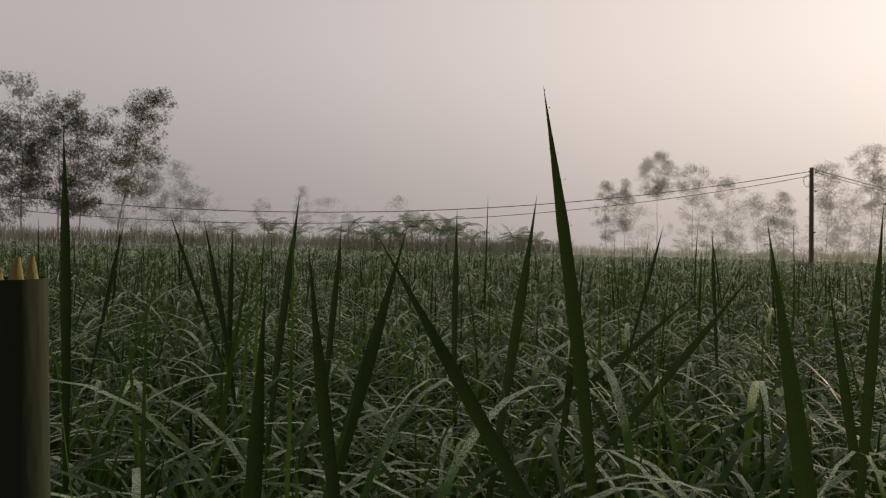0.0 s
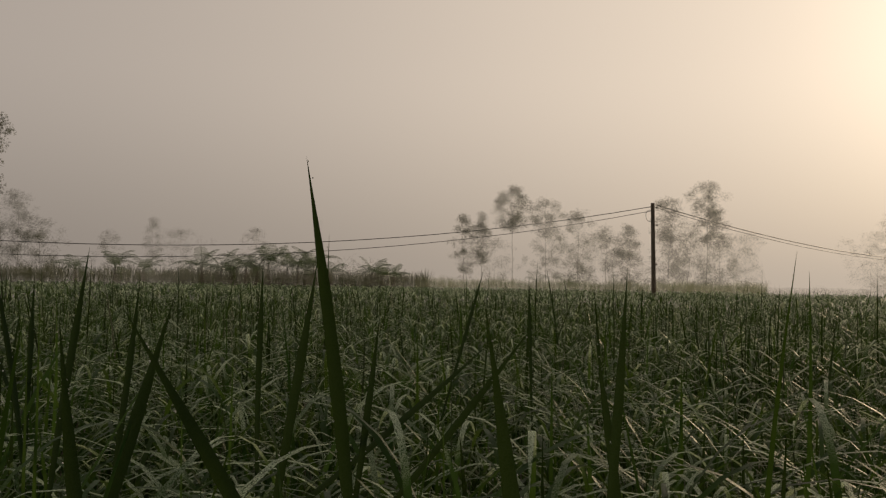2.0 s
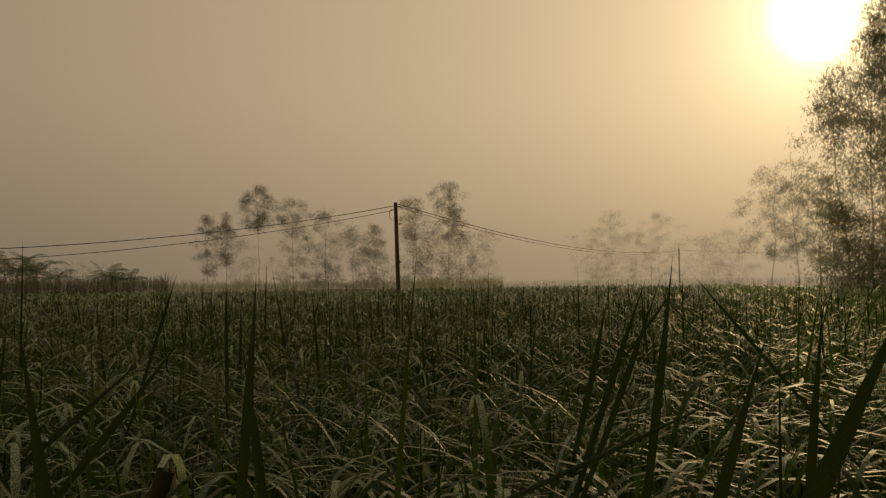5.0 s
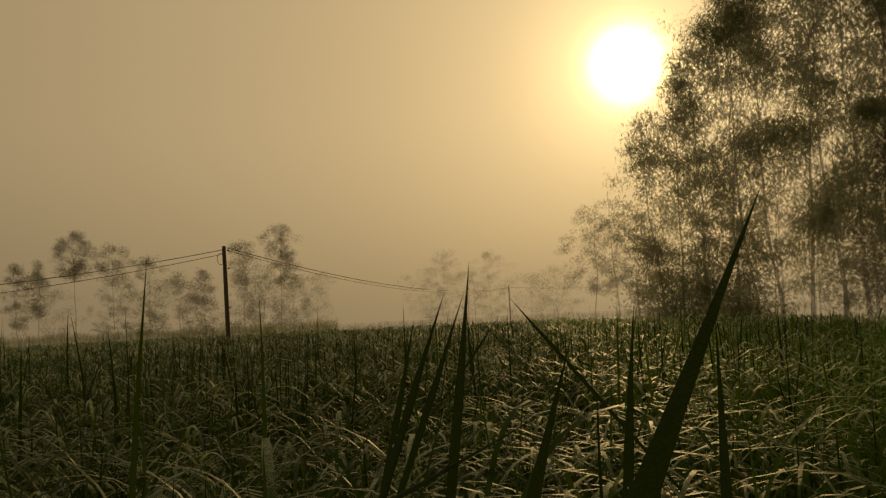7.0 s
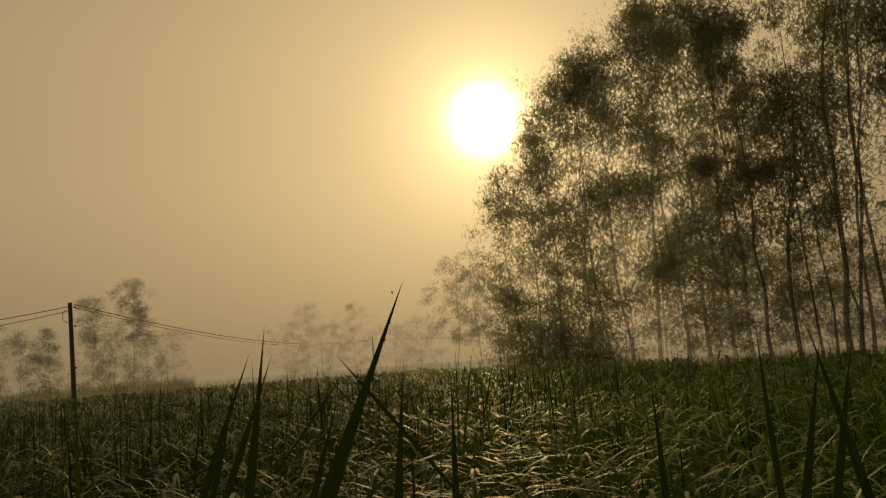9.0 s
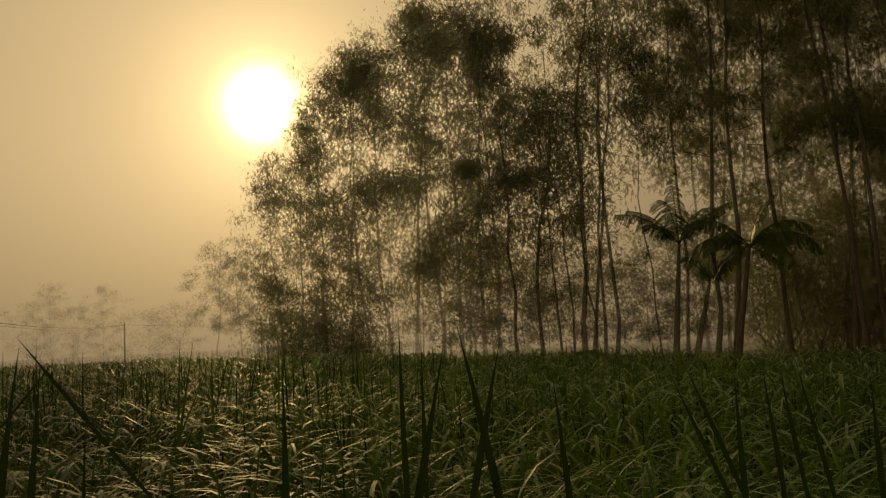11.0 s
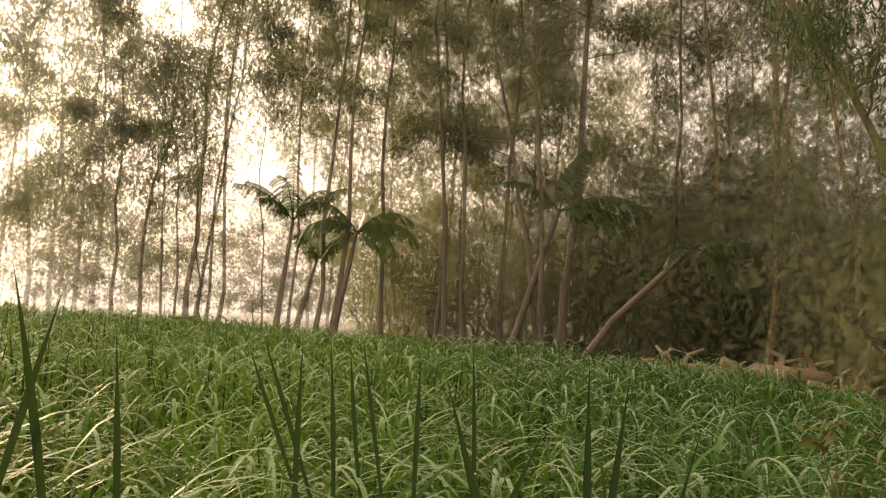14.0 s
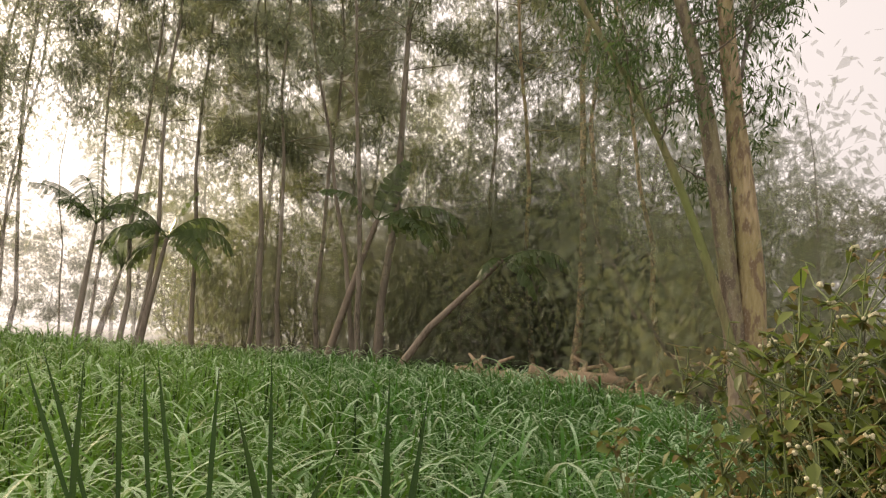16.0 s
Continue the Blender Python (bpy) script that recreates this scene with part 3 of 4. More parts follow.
# ---- the grove ----
GROVE = "tall gum trees of the grove"
GUM_LABEL = "tall slender gum tree with drooping leaves in misty light"
ROW = [  # azimuth, distance, height, sideways lean, trunk radius, lowest limb, crown width
    (51.30, 46.4, 11.4, -0.05, 0.1, 0.3, 1.7), (52.83, 46.5, 12.4, -0.02, 0.11, 0.16, 2.2), (54.25, 44.5, 14.6, 0, 0.12, 0.16, 2.6),
    (55.64, 43.5, 15.0, -0.01, 0.12, 0.18, 2.8), (57.03, 42.5, 15.0, 0, 0.13, 0.2, 2.8), (58.45, 40.5, 15.2, 0, 0.13, 0.24, 2.8),
    (60.06, 38.5, 15.4, 0.01, 0.13, 0.26, 2.7), (61.86, 36.6, 16.2, 0, 0.13, 0.28, 2.4), (63.28, 34.6, 14.6, 0, 0.13, 0.28, 2.4),
    (64.73, 31.6, 12.4, -0.01, 0.13, 0.28, 2.1), (65.93, 30.6, 12.8, 0.02, 0.11, 0.3, 2), (66.91, 30.6, 13, 0, 0.11, 0.32, 1.9),
    (68.53, 29.6, 11.5, 0.03, 0.12, 0.3, 1.6), (69.80, 29.6, 9, 0.02, 0.08, 0.25, 1.4), (73.03, 29.0, 15.5, 0, 0.11, 0.5, 1.7),
    (76.06, 25.6, 9.5, -0.02, 0.05, 0.6, 1), (77.53, 25.1, 14.5, 0.03, 0.08, 0.4, 1.9), (79.21, 24.5, 16.5, -0.01, 0.11, 0.36, 2.2),
    (80.19, 24.1, 17, 0.06, 0.11, 0.36, 2.2), (83.61, 25.7, 16.5, 0, 0.11, 0.34, 2.4), (87.04, 24.2, 17, -0.06, 0.09, 0.44, 2.3),
    (87.83, 23.5, 17, 0.02, 0.1, 0.52, 2.3), (89.09, 23.2, 16.5, -0.03, 0.09, 0.36, 2.3), (91.49, 23.7, 16.5, 0, 0.1, 0.34, 2.3),
    (93.96, 21.3, 13.5, -0.09, 0.1, 0.45, 2.1), (95.29, 21.8, 18, 0.04, 0.17, 0.42, 2.3), (102.07, 23.8, 15, 0.01, 0.1, 0.45, 1.8),
    (105.25, 22.3, 15, 0, 0.11, 0.42, 1.9), (107.65, 20.1, 16.5, 0, 0.15, 0.5, 1.9), (109.75, 19.8, 14, 0.01, 0.12, 0.45, 1.6),
    (113.14, 16.0, 9, -0.07, 0.09, 0.55, 1.4)]
for i, (az, d, h, ln, rad, low, wide) in enumerate(ROW):
    p = spot(az, d)
    side = Vector((math.cos(radians(az)), -math.sin(radians(az)), 0))
    p.z = float(ground_height(p.x, p.y)) - 0.05
    ln += 0.05 * math.sin(i * 2.3)
    lean = (side.x * ln, side.y * ln)
    if az < 66:
        tree("gum_tree", p, h, rad, GUM_LABEL, lean, (low * 0.7, 1.0), wide * 1.15, 30, 48, (0.24, 0.34), 1.5, "mass", i * 3 + 1, "gum", GROVE, spread=0.36, clumps=150, count=int(190 * wide * h), clump_r=0.60, clump_size=(0.25, 0.40))
    else:
        tree("gum_tree", p, h, rad, GUM_LABEL, lean, (low, 1.0), wide * 1.1, 22, 70, (0.24, 0.30), 1.6, "back" if az < 78 else "near", i * 3 + 1, "gum", GROVE,
             bark=PALE_BARK if az > 105 else None, spread=0.24, tufts=True, clumps=int(2.6 * h * (1 - low) * wide), count=int((330 if az < 98 else 230) * h * (1 - low) * wide), clump_r=0.50, clump_size=(0.20, 0.32))
# rows further back
rng_back = np.random.default_rng(33)
for i in range(56):
    az = 54 + 64 * i / 55 + rng_back.uniform(-0.6, 0.6)
    d = float(field_reach(az)) + rng_back.uniform(4, 15)
    h = rng_back.uniform(11, 16) if az > 79 else rng_back.uniform(9, 13) * (0.85 if az < 60 else 1)
    if 97 < az < 106:
        h *= 0.72
    shape = (rng_back.uniform(0.07, 0.12), rng_back.normal(0, 0.03), rng_back.normal(0, 0.03), rng_back.uniform(0.16, 0.35), rng_back.uniform(2.0, 2.8))
    if 65 < az < 78 or (az > 98 and i % 2) or az > 113.5:  # the grove is thinner here
        continue
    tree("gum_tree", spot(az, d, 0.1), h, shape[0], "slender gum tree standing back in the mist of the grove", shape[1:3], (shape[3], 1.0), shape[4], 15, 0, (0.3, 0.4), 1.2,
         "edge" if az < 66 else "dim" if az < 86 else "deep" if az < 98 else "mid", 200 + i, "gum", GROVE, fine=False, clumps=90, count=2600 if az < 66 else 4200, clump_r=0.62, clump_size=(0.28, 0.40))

# ---- far trees, in the mist ----
FAR = [  # azimuth, distance, top elevation, crown low, width, shape, reach
    (-26.15, 62.0, 9.69, 0.3, 2.2, "gum", "group"), (-24.06, 60.0, 8.89, 0.3, 2.4, "gum", "group"), (-22.87, 61.0, 7.99, 0.3, 2.4, "gum", "group"), (-27.35, 60.0, 7.50, 0.25, 2.4, "gum", "group"),
    (-20.77, 60.0, 9.68, 0.38, 1.9, "gum", "group"),
    (-18.79, 100.0, 5.70, 0.1, 3.0, "cone", "far"), (-17.00, 100.0, 5.10, 0.1, 2.8, "cone", "far"), (-15.81, 100.0, 3.41, 0.1, 2.6, "ball", "far"), (-20.48, 105.0, 5.00, 0.1, 3.5, "ball", "far"),
    (-9.34, 140.0, 3.80, 0.1, 2.4, "cone", "faint"), (-7.75, 140.0, 3.10, 0.1, 4.5, "ball", "faint"), (-11.93, 145.0, 2.90, 0.1, 3.0, "ball", "faint"), (-2.98, 140.0, 3.29, 0.1, 3.0, "ball", "faint"),
    (10.77, 100.0, 4.57, 0.2, 1.6, "gum", "far"), (11.86, 98.0, 4.77, 0.35, 1.1, "gum", "far"), (13.95, 98.0, 6.45, 0.62, 3.0, "ball", "far"), (16.14, 96.0, 5.65, 0.2, 2.6, "gum", "far"),
    (18.12, 92.0, 4.90, 0.15, 2.3, "gum", "far"), (20.11, 90.0, 3.75, 0.1, 3.0, "ball", "far"), (21.50, 92.0, 3.94, 0.1, 2.4, "cone", "far"), (12.75, 104.0, 2.98, 0.1, 3.2, "ball", "faint"),
    (23.99, 92.0, 5.72, 0.1, 3.0, "cone", "far"), (26.38, 96.0, 6.81, 0.5, 2.6, "ball", "far"), (25.27, 94.0, 3.53, 0.05, 4.0, "ball", "far"), (27.16, 94.0, 3.33, 0.05, 3.0, "ball", "far"), (28.65, 115.0, 3.42, 0.1, 3.0, "ball", "faint"),
    (37.12, 160.3, 4.74, 0.1, 5.0, "cone", "faint"), (35.73, 160.3, 3.55, 0.05, 5.0, "ball", "faint"), (39.99, 160.3, 4.34, 0.1, 5.0, "ball", "faint"), (38.51, 165.3, 3.15, 0.05, 6.0, "ball", "faint"),
    (44.45, 130.3, 3.14, 0.05, 5.0, "ball", "faint"), (42.66, 130.3, 2.75, 0.05, 5.0, "ball", "faint"), (46.86, 105.3, 6.94, 0.25, 4.0, "gum", "hill"), (48.44, 105.3, 7.33, 0.3, 4.2, "ball", "hill"), (50.42, 108.4, 6.15, 0.2, 3.6, "gum", "hill"),
    (122.50, 40.8, 9.56, 0.2, 2.6, "gum", "group"), (124.67, 44.8, 8.10, 0.1, 3.4, "ball", "group"), (126.83, 44.8, 8.59, 0.1, 3.4, "ball", "group"), (119.97, 42.8, 8.59, 0.15, 2.8, "gum", "group"), (129.78, 46.7, 8.10, 0.1, 3.5, "ball", "group")]
rng_belt = np.random.default_rng(88)  # a tree belt beyond the grove
FAR += [(62 + 1.6 * k, rng_belt.uniform(78, 95), rng_belt.uniform(4.6, 7.2), 0.04, rng_belt.uniform(4.5, 6.5), "ball", "ridge") for k in range(30)]
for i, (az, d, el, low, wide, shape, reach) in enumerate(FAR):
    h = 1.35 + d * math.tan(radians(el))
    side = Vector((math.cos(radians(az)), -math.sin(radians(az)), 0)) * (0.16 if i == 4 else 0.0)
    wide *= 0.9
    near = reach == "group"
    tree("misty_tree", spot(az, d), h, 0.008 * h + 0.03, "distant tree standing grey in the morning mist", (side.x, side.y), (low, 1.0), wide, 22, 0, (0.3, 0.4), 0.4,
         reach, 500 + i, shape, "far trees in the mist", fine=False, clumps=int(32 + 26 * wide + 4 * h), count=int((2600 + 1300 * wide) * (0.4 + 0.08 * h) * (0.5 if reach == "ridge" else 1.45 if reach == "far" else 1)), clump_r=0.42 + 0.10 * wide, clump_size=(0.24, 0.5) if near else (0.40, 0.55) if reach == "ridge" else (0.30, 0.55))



# ---- undergrowth of the grove ----
def shrub(name, at, height, wide, label, seed, reach, leaves=2600, size=(0.16, 0.5), category="shrub", group="", mat=None):
    """Several thin stems and a loose mass of leaves with an uneven outline."""
    rng = np.random.default_rng(seed + 7)
    root = thing(name, at, label, category, group)
    b, pts = Build(), []
    for k in range(9):
        line = limb_points(rng, (rng.normal(0, 0.15 * wide), rng.normal(0, 0.15 * wide), -0.1), rng.uniform(0, 6.28), rng.uniform(0.7, 1.4), height * rng.uniform(0.7, 1.05), 5)
        b.tube(line, [0.035 * (1 - 0.16 * q) for q in range(6)], 5)
        for q in line[1:]:
            for _ in range(4):
                pts.append((q.x + rng.normal(0, 0.28 * wide), q.y + rng.normal(0, 0.28 * wide), max(0.05, q.z + rng.normal(0, 0.12 * height))))
    part("woody_base", b.mesh("woody_base", BARK[reach]), root)
    v, f = leaf_cloud(rng, pts, max(2, leaves // len(pts)), (0.2 * wide, 0.2 * wide, 0.10 * height), size, 0.5)
    part("foliage", grid_mesh("foliage", v, f, mat or LEAF[reach]), root)
    return root


rng_under = np.random.default_rng(71)
for i in range(60):
    az = 51.5 + 66 * i / 59 + rng_under.uniform(-0.5, 0.5)
    right = az > 81
    d = float(field_reach(az)) + (rng_under.uniform(4.5, 13) if right else rng_under.uniform(1, 6))
    high, wide = rng_under.uniform(3.5, 6.5) if right else rng_under.uniform(2.0, 4.0), rng_under.uniform(1.4, 2.4)
    if 58 < az < 83:  # open under the trees
        continue
    shrub("undergrowth_shrub", spot(az, d, 0.1), high, wide, "dark leafy undergrowth shrub in the shade of the grove",
          i, "mass" if az < 66 else "dim" if az < 89 else "deep" if az < 97 else "mid", 3200 if az < 97 else 4600, (0.25, 0.46), group="undergrowth below the gum trees")
shrub("round_shrub", spot(123.3, 19.7), 2.2, 1.0, "round bright green shrub beyond the tall trunk", 301, "near", 5200, (0.13, 0.5))
shrub("round_shrub", spot(120.3, 24.7), 2.2, 2.0, "low dark green shrub behind the tall trunk", 302, "back", 3600, (0.16, 0.5))
shrub("round_shrub", spot(127.5, 21.7), 3.0, 2.0, "leafy green shrub at the end of the grove", 303, "back", 3600, (0.16, 0.5))


# ---- the three-stemmed gum tree at the near end of the grove ----
def big_gum():
    rng = np.random.default_rng(404)
    base = Vector((11.19, -5.96, 0.15))
    root = thing("great_gum_tree", base, "tall gum tree with three mossy pale brown stems from one base", "tree")
    ends = []

    def stem(name, pts, r0, r1, mat, label):
        b = Build()
        pts = [Vector(p) - base for p in pts]
        n, line = 16, []
        for i in range(n + 1):
            q = i / n * (len(pts) - 1)
            k = min(int(q), len(pts) - 2)
            p0, p1, p2, p3 = pts[max(k - 1, 0)], pts[k], pts[k + 1], pts[min(k + 2, len(pts) - 1)]
            t = q - k
            line.append(0.5 * (2 * p1 + (p2 - p0) * t + (2 * p0 - 5 * p1 + 4 * p2 - p3) * t * t + (3 * p1 - p0 - 3 * p2 + p3) * t ** 3))
        b.tube(line, [(r0 + (r1 - r0) * i / n) * (1 + 0.05 * rng.normal()) * (1.25 if i == 0 else 1) for i in range(n + 1)], 14)
        part(name, b.mesh(name, mat), root, label)
        return line

    right = stem("stem", [(11.20, -6.00, -0.1), (11.20, -6.00, 1.82), (11.24, -5.92, 3.01), (11.32, -5.77, 4.40), (11.39, -5.64, 5.98), (11.5, -5.45, 9.0), (11.5, -5.35, 13.0)], 0.20, 0.06, PALE_BARK, "thick pale stem with peeling bark")
    left = stem("stem", [(11.17, -5.90, 0.1), (11.24, -5.70, 2.10), (11.34, -5.51, 3.61), (11.42, -5.33, 4.77), (11.55, -5.06, 5.98), (11.8, -4.5, 8.5), (12.0, -4.1, 11.5)], 0.15, 0.05, GREY_BARK, "second grey-brown stem leaning away")
    moss = stem("stem", [(11.10, -5.88, 0.5), (11.02, -5.71, 1.08), (11.23, -5.28, 2.60), (11.38, -4.94, 3.57), (11.56, -4.50, 4.58), (11.75, -3.98, 5.46), (12.0, -3.4, 6.6)], 0.066, 0.036, MOSS_BARK, "thinner stem green with moss")
    thin = stem("stem", [(11.34, -5.80, 1.6), (11.42, -5.79, 2.11), (11.45, -5.74, 3.26), (11.42, -5.79, 4.03), (11.30, -6.02, 5.99), (11.1, -6.4, 8.2)], 0.05, 0.025, BARK["near"], "slender dark upright stem")
    b, pts = Build(), []
    for line, first, count, long in ((right, 9, 20, 1.5), (left, 9, 15, 1.4), (moss, 9, 14, 1.0), (thin, 7, 9, 1.0)):
        for _ in range(count):
            q = line[int(rng.integers(first, 17))]
            limb = limb_points(rng, q, rng.uniform(0, 6.28), rng.normal(0.35, 0.3), long * rng.uniform(0.5, 1.15))
            b.tube(limb, [0.022, 0.018, 0.014, 0.010, 0.006], 5)
            for t in (2, 3, 4):
                for _ in range(2):
                    tw = limb_points(rng, limb[t], rng.uniform(0, 6.28), rng.normal(-0.3, 0.5), rng.uniform(0.25, 0.6), 2)
                    b.tube(tw, [0.007, 0.005, 0.003], 3)
                    pts += [tuple(tw[1]), tuple(tw[2])]
    part("branchwork", b.mesh("branchwork", BARK["near"]), root)
    v, f = leaf_cloud(rng, pts, 16, (0.17, 0.16, 0.18), (0.14, 0.2), 1.8)
    part("crown", grid_mesh("crown", v, f, GUM), root)


GREY_BARK = bark_material("gum_bark_grey", (0.12, 0.09, 0.06), (0.30, 0.24, 0.17), 1.0, (0.16, 0.16, 0.06), plates=(0.10, 0.075, 0.05))
MOSS_BARK = bark_material("moss_bark", (0.10, 0.09, 0.04), (0.20, 0.19, 0.08), 1.0, (0.13, 0.17, 0.04))
big_gum()

# ---- slanting and forked trunks, bananas ----
def slanting_trunk(name, pts, r0, r1, label, mat, category="trunk"):
    base = Vector(pts[0])
    root = thing(name, base, label, category)
    b = Build()
    b.tube([Vector(p) - base for p in pts], [r0 + (r1 - r0) * i / (len(pts) - 1) for i in range(len(pts))], 10)
    part("trunk", b.mesh("trunk", mat), root)
    return root


DEAD = bark_material("dead_stem", (0.10, 0.078, 0.052), (0.205, 0.165, 0.118))
rng_b = np.random.default_rng(12)
bent = slanting_trunk("bent_banana_plant", [(18.08, -2.05, 0.1), (18.06, -2.20, 0.55), (17.99, -2.72, 1.31), (17.86, -3.48, 2.09), (17.73, -4.12, 2.75)], 0.095, 0.05, "half-fallen banana plant with a bare bent stem", DEAD, "banana plant")
for az, rise, ln, curl in ((-1.9, 0.5, 1.7, 1.9), (-1.3, 0.2, 1.5, 2.2), (-2.3, -0.3, 1.2, 1.4), (2.2, 0.1, 0.9, 2.0)):
    banana_leaf(bent, Vector((-0.35, -2.07, 2.65)), az, rise, ln, curl, rng_b, "front")
slant = slanting_trunk("slanting_banana_plant", [(21.17, -0.66, 0.1), (21.14, -1.18, 1.88), (21.13, -1.46, 2.83), (21.11, -1.78, 3.8)], 0.095, 0.055, "slanting banana plant with one upright leaf and drooping leaves", DEAD, "banana plant")
for az, rise, ln, curl in ((-1.75, 1.25, 1.6, 0.25), (-1.7, 0.55, 2.4, 1.7), (-1.3, 0.3, 2.2, 1.5), (-2.2, 0.2, 2.0, 1.9), (1.6, 0.9, 1.6, 1.3)):
    banana_leaf(slant, Vector((-0.06, -1.12, 3.7)), az, rise, ln, curl, rng_b, "front", 1.3 if rise > 1.2 else 0.3, 0.05 if rise > 1.2 else 0.22)
tree("forked_gum_tree", (20.62, -1.5, 0.1), 13.5, 0.11, "gum tree with a kinked trunk crossing the slanting banana", (0.0, 0.09), (0.5, 1.0), 1.9, 20, 90, (0.26, 0.3), 1.0, "near", 640, "gum", GROVE, spread=0.24, tufts=True)
banana("banana_plant", (23.72, 4.02, 0.15), 3.15, "banana plant with torn drooping leaves at the grove's edge", 3, "front", (0.02, -0.18), 11, 2.2, "bananas in the grove",
       angles=((-1.6, 0.55, 2.2, 2.3), (1.5, 0.6, 2.1, 2.4), (-1.1, 0.9, 2.0, 2.0), (1.9, 1.0, 2.0, 1.9), (-2.2, 0.2, 1.9, 2.0), (0.9, 0.15, 1.7, 2.1), (-1.5, 1.35, 1.5, 0.8), (2.6, 0.7, 1.8, 2.2), (-0.5, 0.7, 1.8, 2.2), (1.5, -0.3, 1.4, 1.2), (-1.7, -0.4, 1.4, 1.1)))
banana("banana_plant", (24.37, 5.73, 0.15), 3.45, "banana plant with one upright furled leaf", 4, "near", (0.02, -0.10), 8, 2.0, "bananas in the grove", angles=((0.5, 1.45, 1.9, 0.1),))
banana("banana_plant", (24.5, 5.27, 0.15), 2.3, "young banana plant beside the taller ones", 5, "back", (0.05, -0.25), 6, 1.4, "bananas in the grove")
# the cluster of crossing stems on the mound
for k, (a, ln, h, r) in enumerate(((71.2, 0.10, 15.0, 0.15), (71.6, 0.16, 15.5, 0.10), (72.0, -0.10, 8.0, 0.07), (70.5, -0.04, 9.0, 0.07), (72.4, 0.03, 14.0, 0.09))):
    p = spot(a, 28.9 - 0.2 * k, 0.2)
    side = Vector((math.cos(radians(a)), -math.sin(radians(a)), 0)) * ln
    tree("gum_tree", p, h, r, "leaning gum tree of a cluster on the low mound", (side.x, side.y), (0.45, 1.0), 1.7, 16, 66, (0.25, 0.3), 1.0, "back", 700 + k, "gum", GROVE, spread=0.34)


def mound(at, r, h):
    bm = bmesh.new()
    bmesh.ops.create_icosphere(bm, subdivisions=4, radius=1)
    for v in bm.verts:
        n = noise.noise(v.co * 2.1) * 0.25 + noise.noise(v.co * 6) * 0.08
        v.co = Vector((v.co.x * r * (1 + n), v.co.y * r * (1 + n), max(-0.1, v.co.z) * h * (1 + n)))
    me = bpy.data.meshes.new("earth_mound")
    bm.to_mesh(me)
    bm.free()
    me.materials.append(SOIL)
    ob = new("earth_mound", me)
    ob.location = at
    tagged(ob, "low mound of dark earth at the foot of the leaning trunks", "mound")


mound(spot(71.1, 28.5, 0.12), 1.4, 0.55)


# ---- felled logs ----
LOG = bark_material("log_bark", (0.22, 0.15, 0.09), (0.45, 0.34, 0.22))
CUT = plain_material("cut_wood", (0.45, 0.32, 0.18), 0.8, grain=40)


def log(a, b, r, label):
    a, b = Vector(a), Vector(b)
    root = thing("felled_log", a, label, "log", "felled logs beside the crop")
    rng = np.random.default_rng(int(abs(a.x * 1000)))
    bd = Build()
    n = 8
    bd.tube([(b - a) * (i / n) + Vector((rng.normal(0, 0.02), rng.normal(0, 0.02), rng.normal(0, 0.025))) for i in range(n + 1)], [r * (1 + 0.10 * rng.normal()) * (1 - 0.25 * i / n) for i in range(n + 1)], 12)
    part("bark", bd.mesh("bark", LOG), root)
    d = (b - a).normalized()
    for name, p in (("cut_end", Vector()), ("cut_end", b - a)):
        cd = Build()
        sg = -1 if p.length < 0.01 else 1
        cd.tube([p - d * 0.02 * sg, p + d * 0.012 * sg, p + d * 0.016 * sg], [r * 0.9, r * 0.88, 0.01], 12)
        part(name, cd.mesh(name, CUT), root, "pale sawn end")
    for k in range(2):
        s = (b - a) * rng.uniform(0.2, 0.8)
        sd = Build()
        sd.tube([s, s + Vector((rng.normal(0, 0.1), rng.normal(0, 0.1), r + 0.12)), s + Vector((rng.normal(0, 0.15), rng.normal(0, 0.15), r + 0.22))], [r * 0.4, r * 0.3, r * 0.2], 7)
        part("branch_stub", sd.mesh("branch_stub", LOG), root)


log((16.93, -3.1, 0.52), (16.45, -5.1, 0.44), 0.12, "long felled log with brown peeling bark")
log((15.95, -4.3, 0.60), (15.22, -6.4, 0.44), 0.16, "thick felled log lying along the grove's edge")
log((16.2, -4.5, 0.44), (15.5, -6.1, 0.42), 0.14, "felled log under the thicker one")
log((14.6, -5.3, 0.40), (14.1, -6.5, 0.36), 0.12, "short felled log near the tall trunk")
log((16.65, -3.2, 0.52), (16.4, -4.2, 0.54), 0.09, "thin felled branch beside the logs")
log((13.46, -5.8, 1.08), (13.05, -6.8, 0.78), 0.04, "thin dead branch propped by the trunk")

# ---- far bananas, hedge-like crop and power line ----
for k in range(14):
    shrub("far_shrub", spot(-7.2 + 1.0 * k, 69 + k % 3), 3.0 - 0.10 * abs(k - 6), 1.7, "dim thicket below the distant bananas", 350 + k, "hill", 2600, (0.26, 0.5), group="far thicket below the bananas")

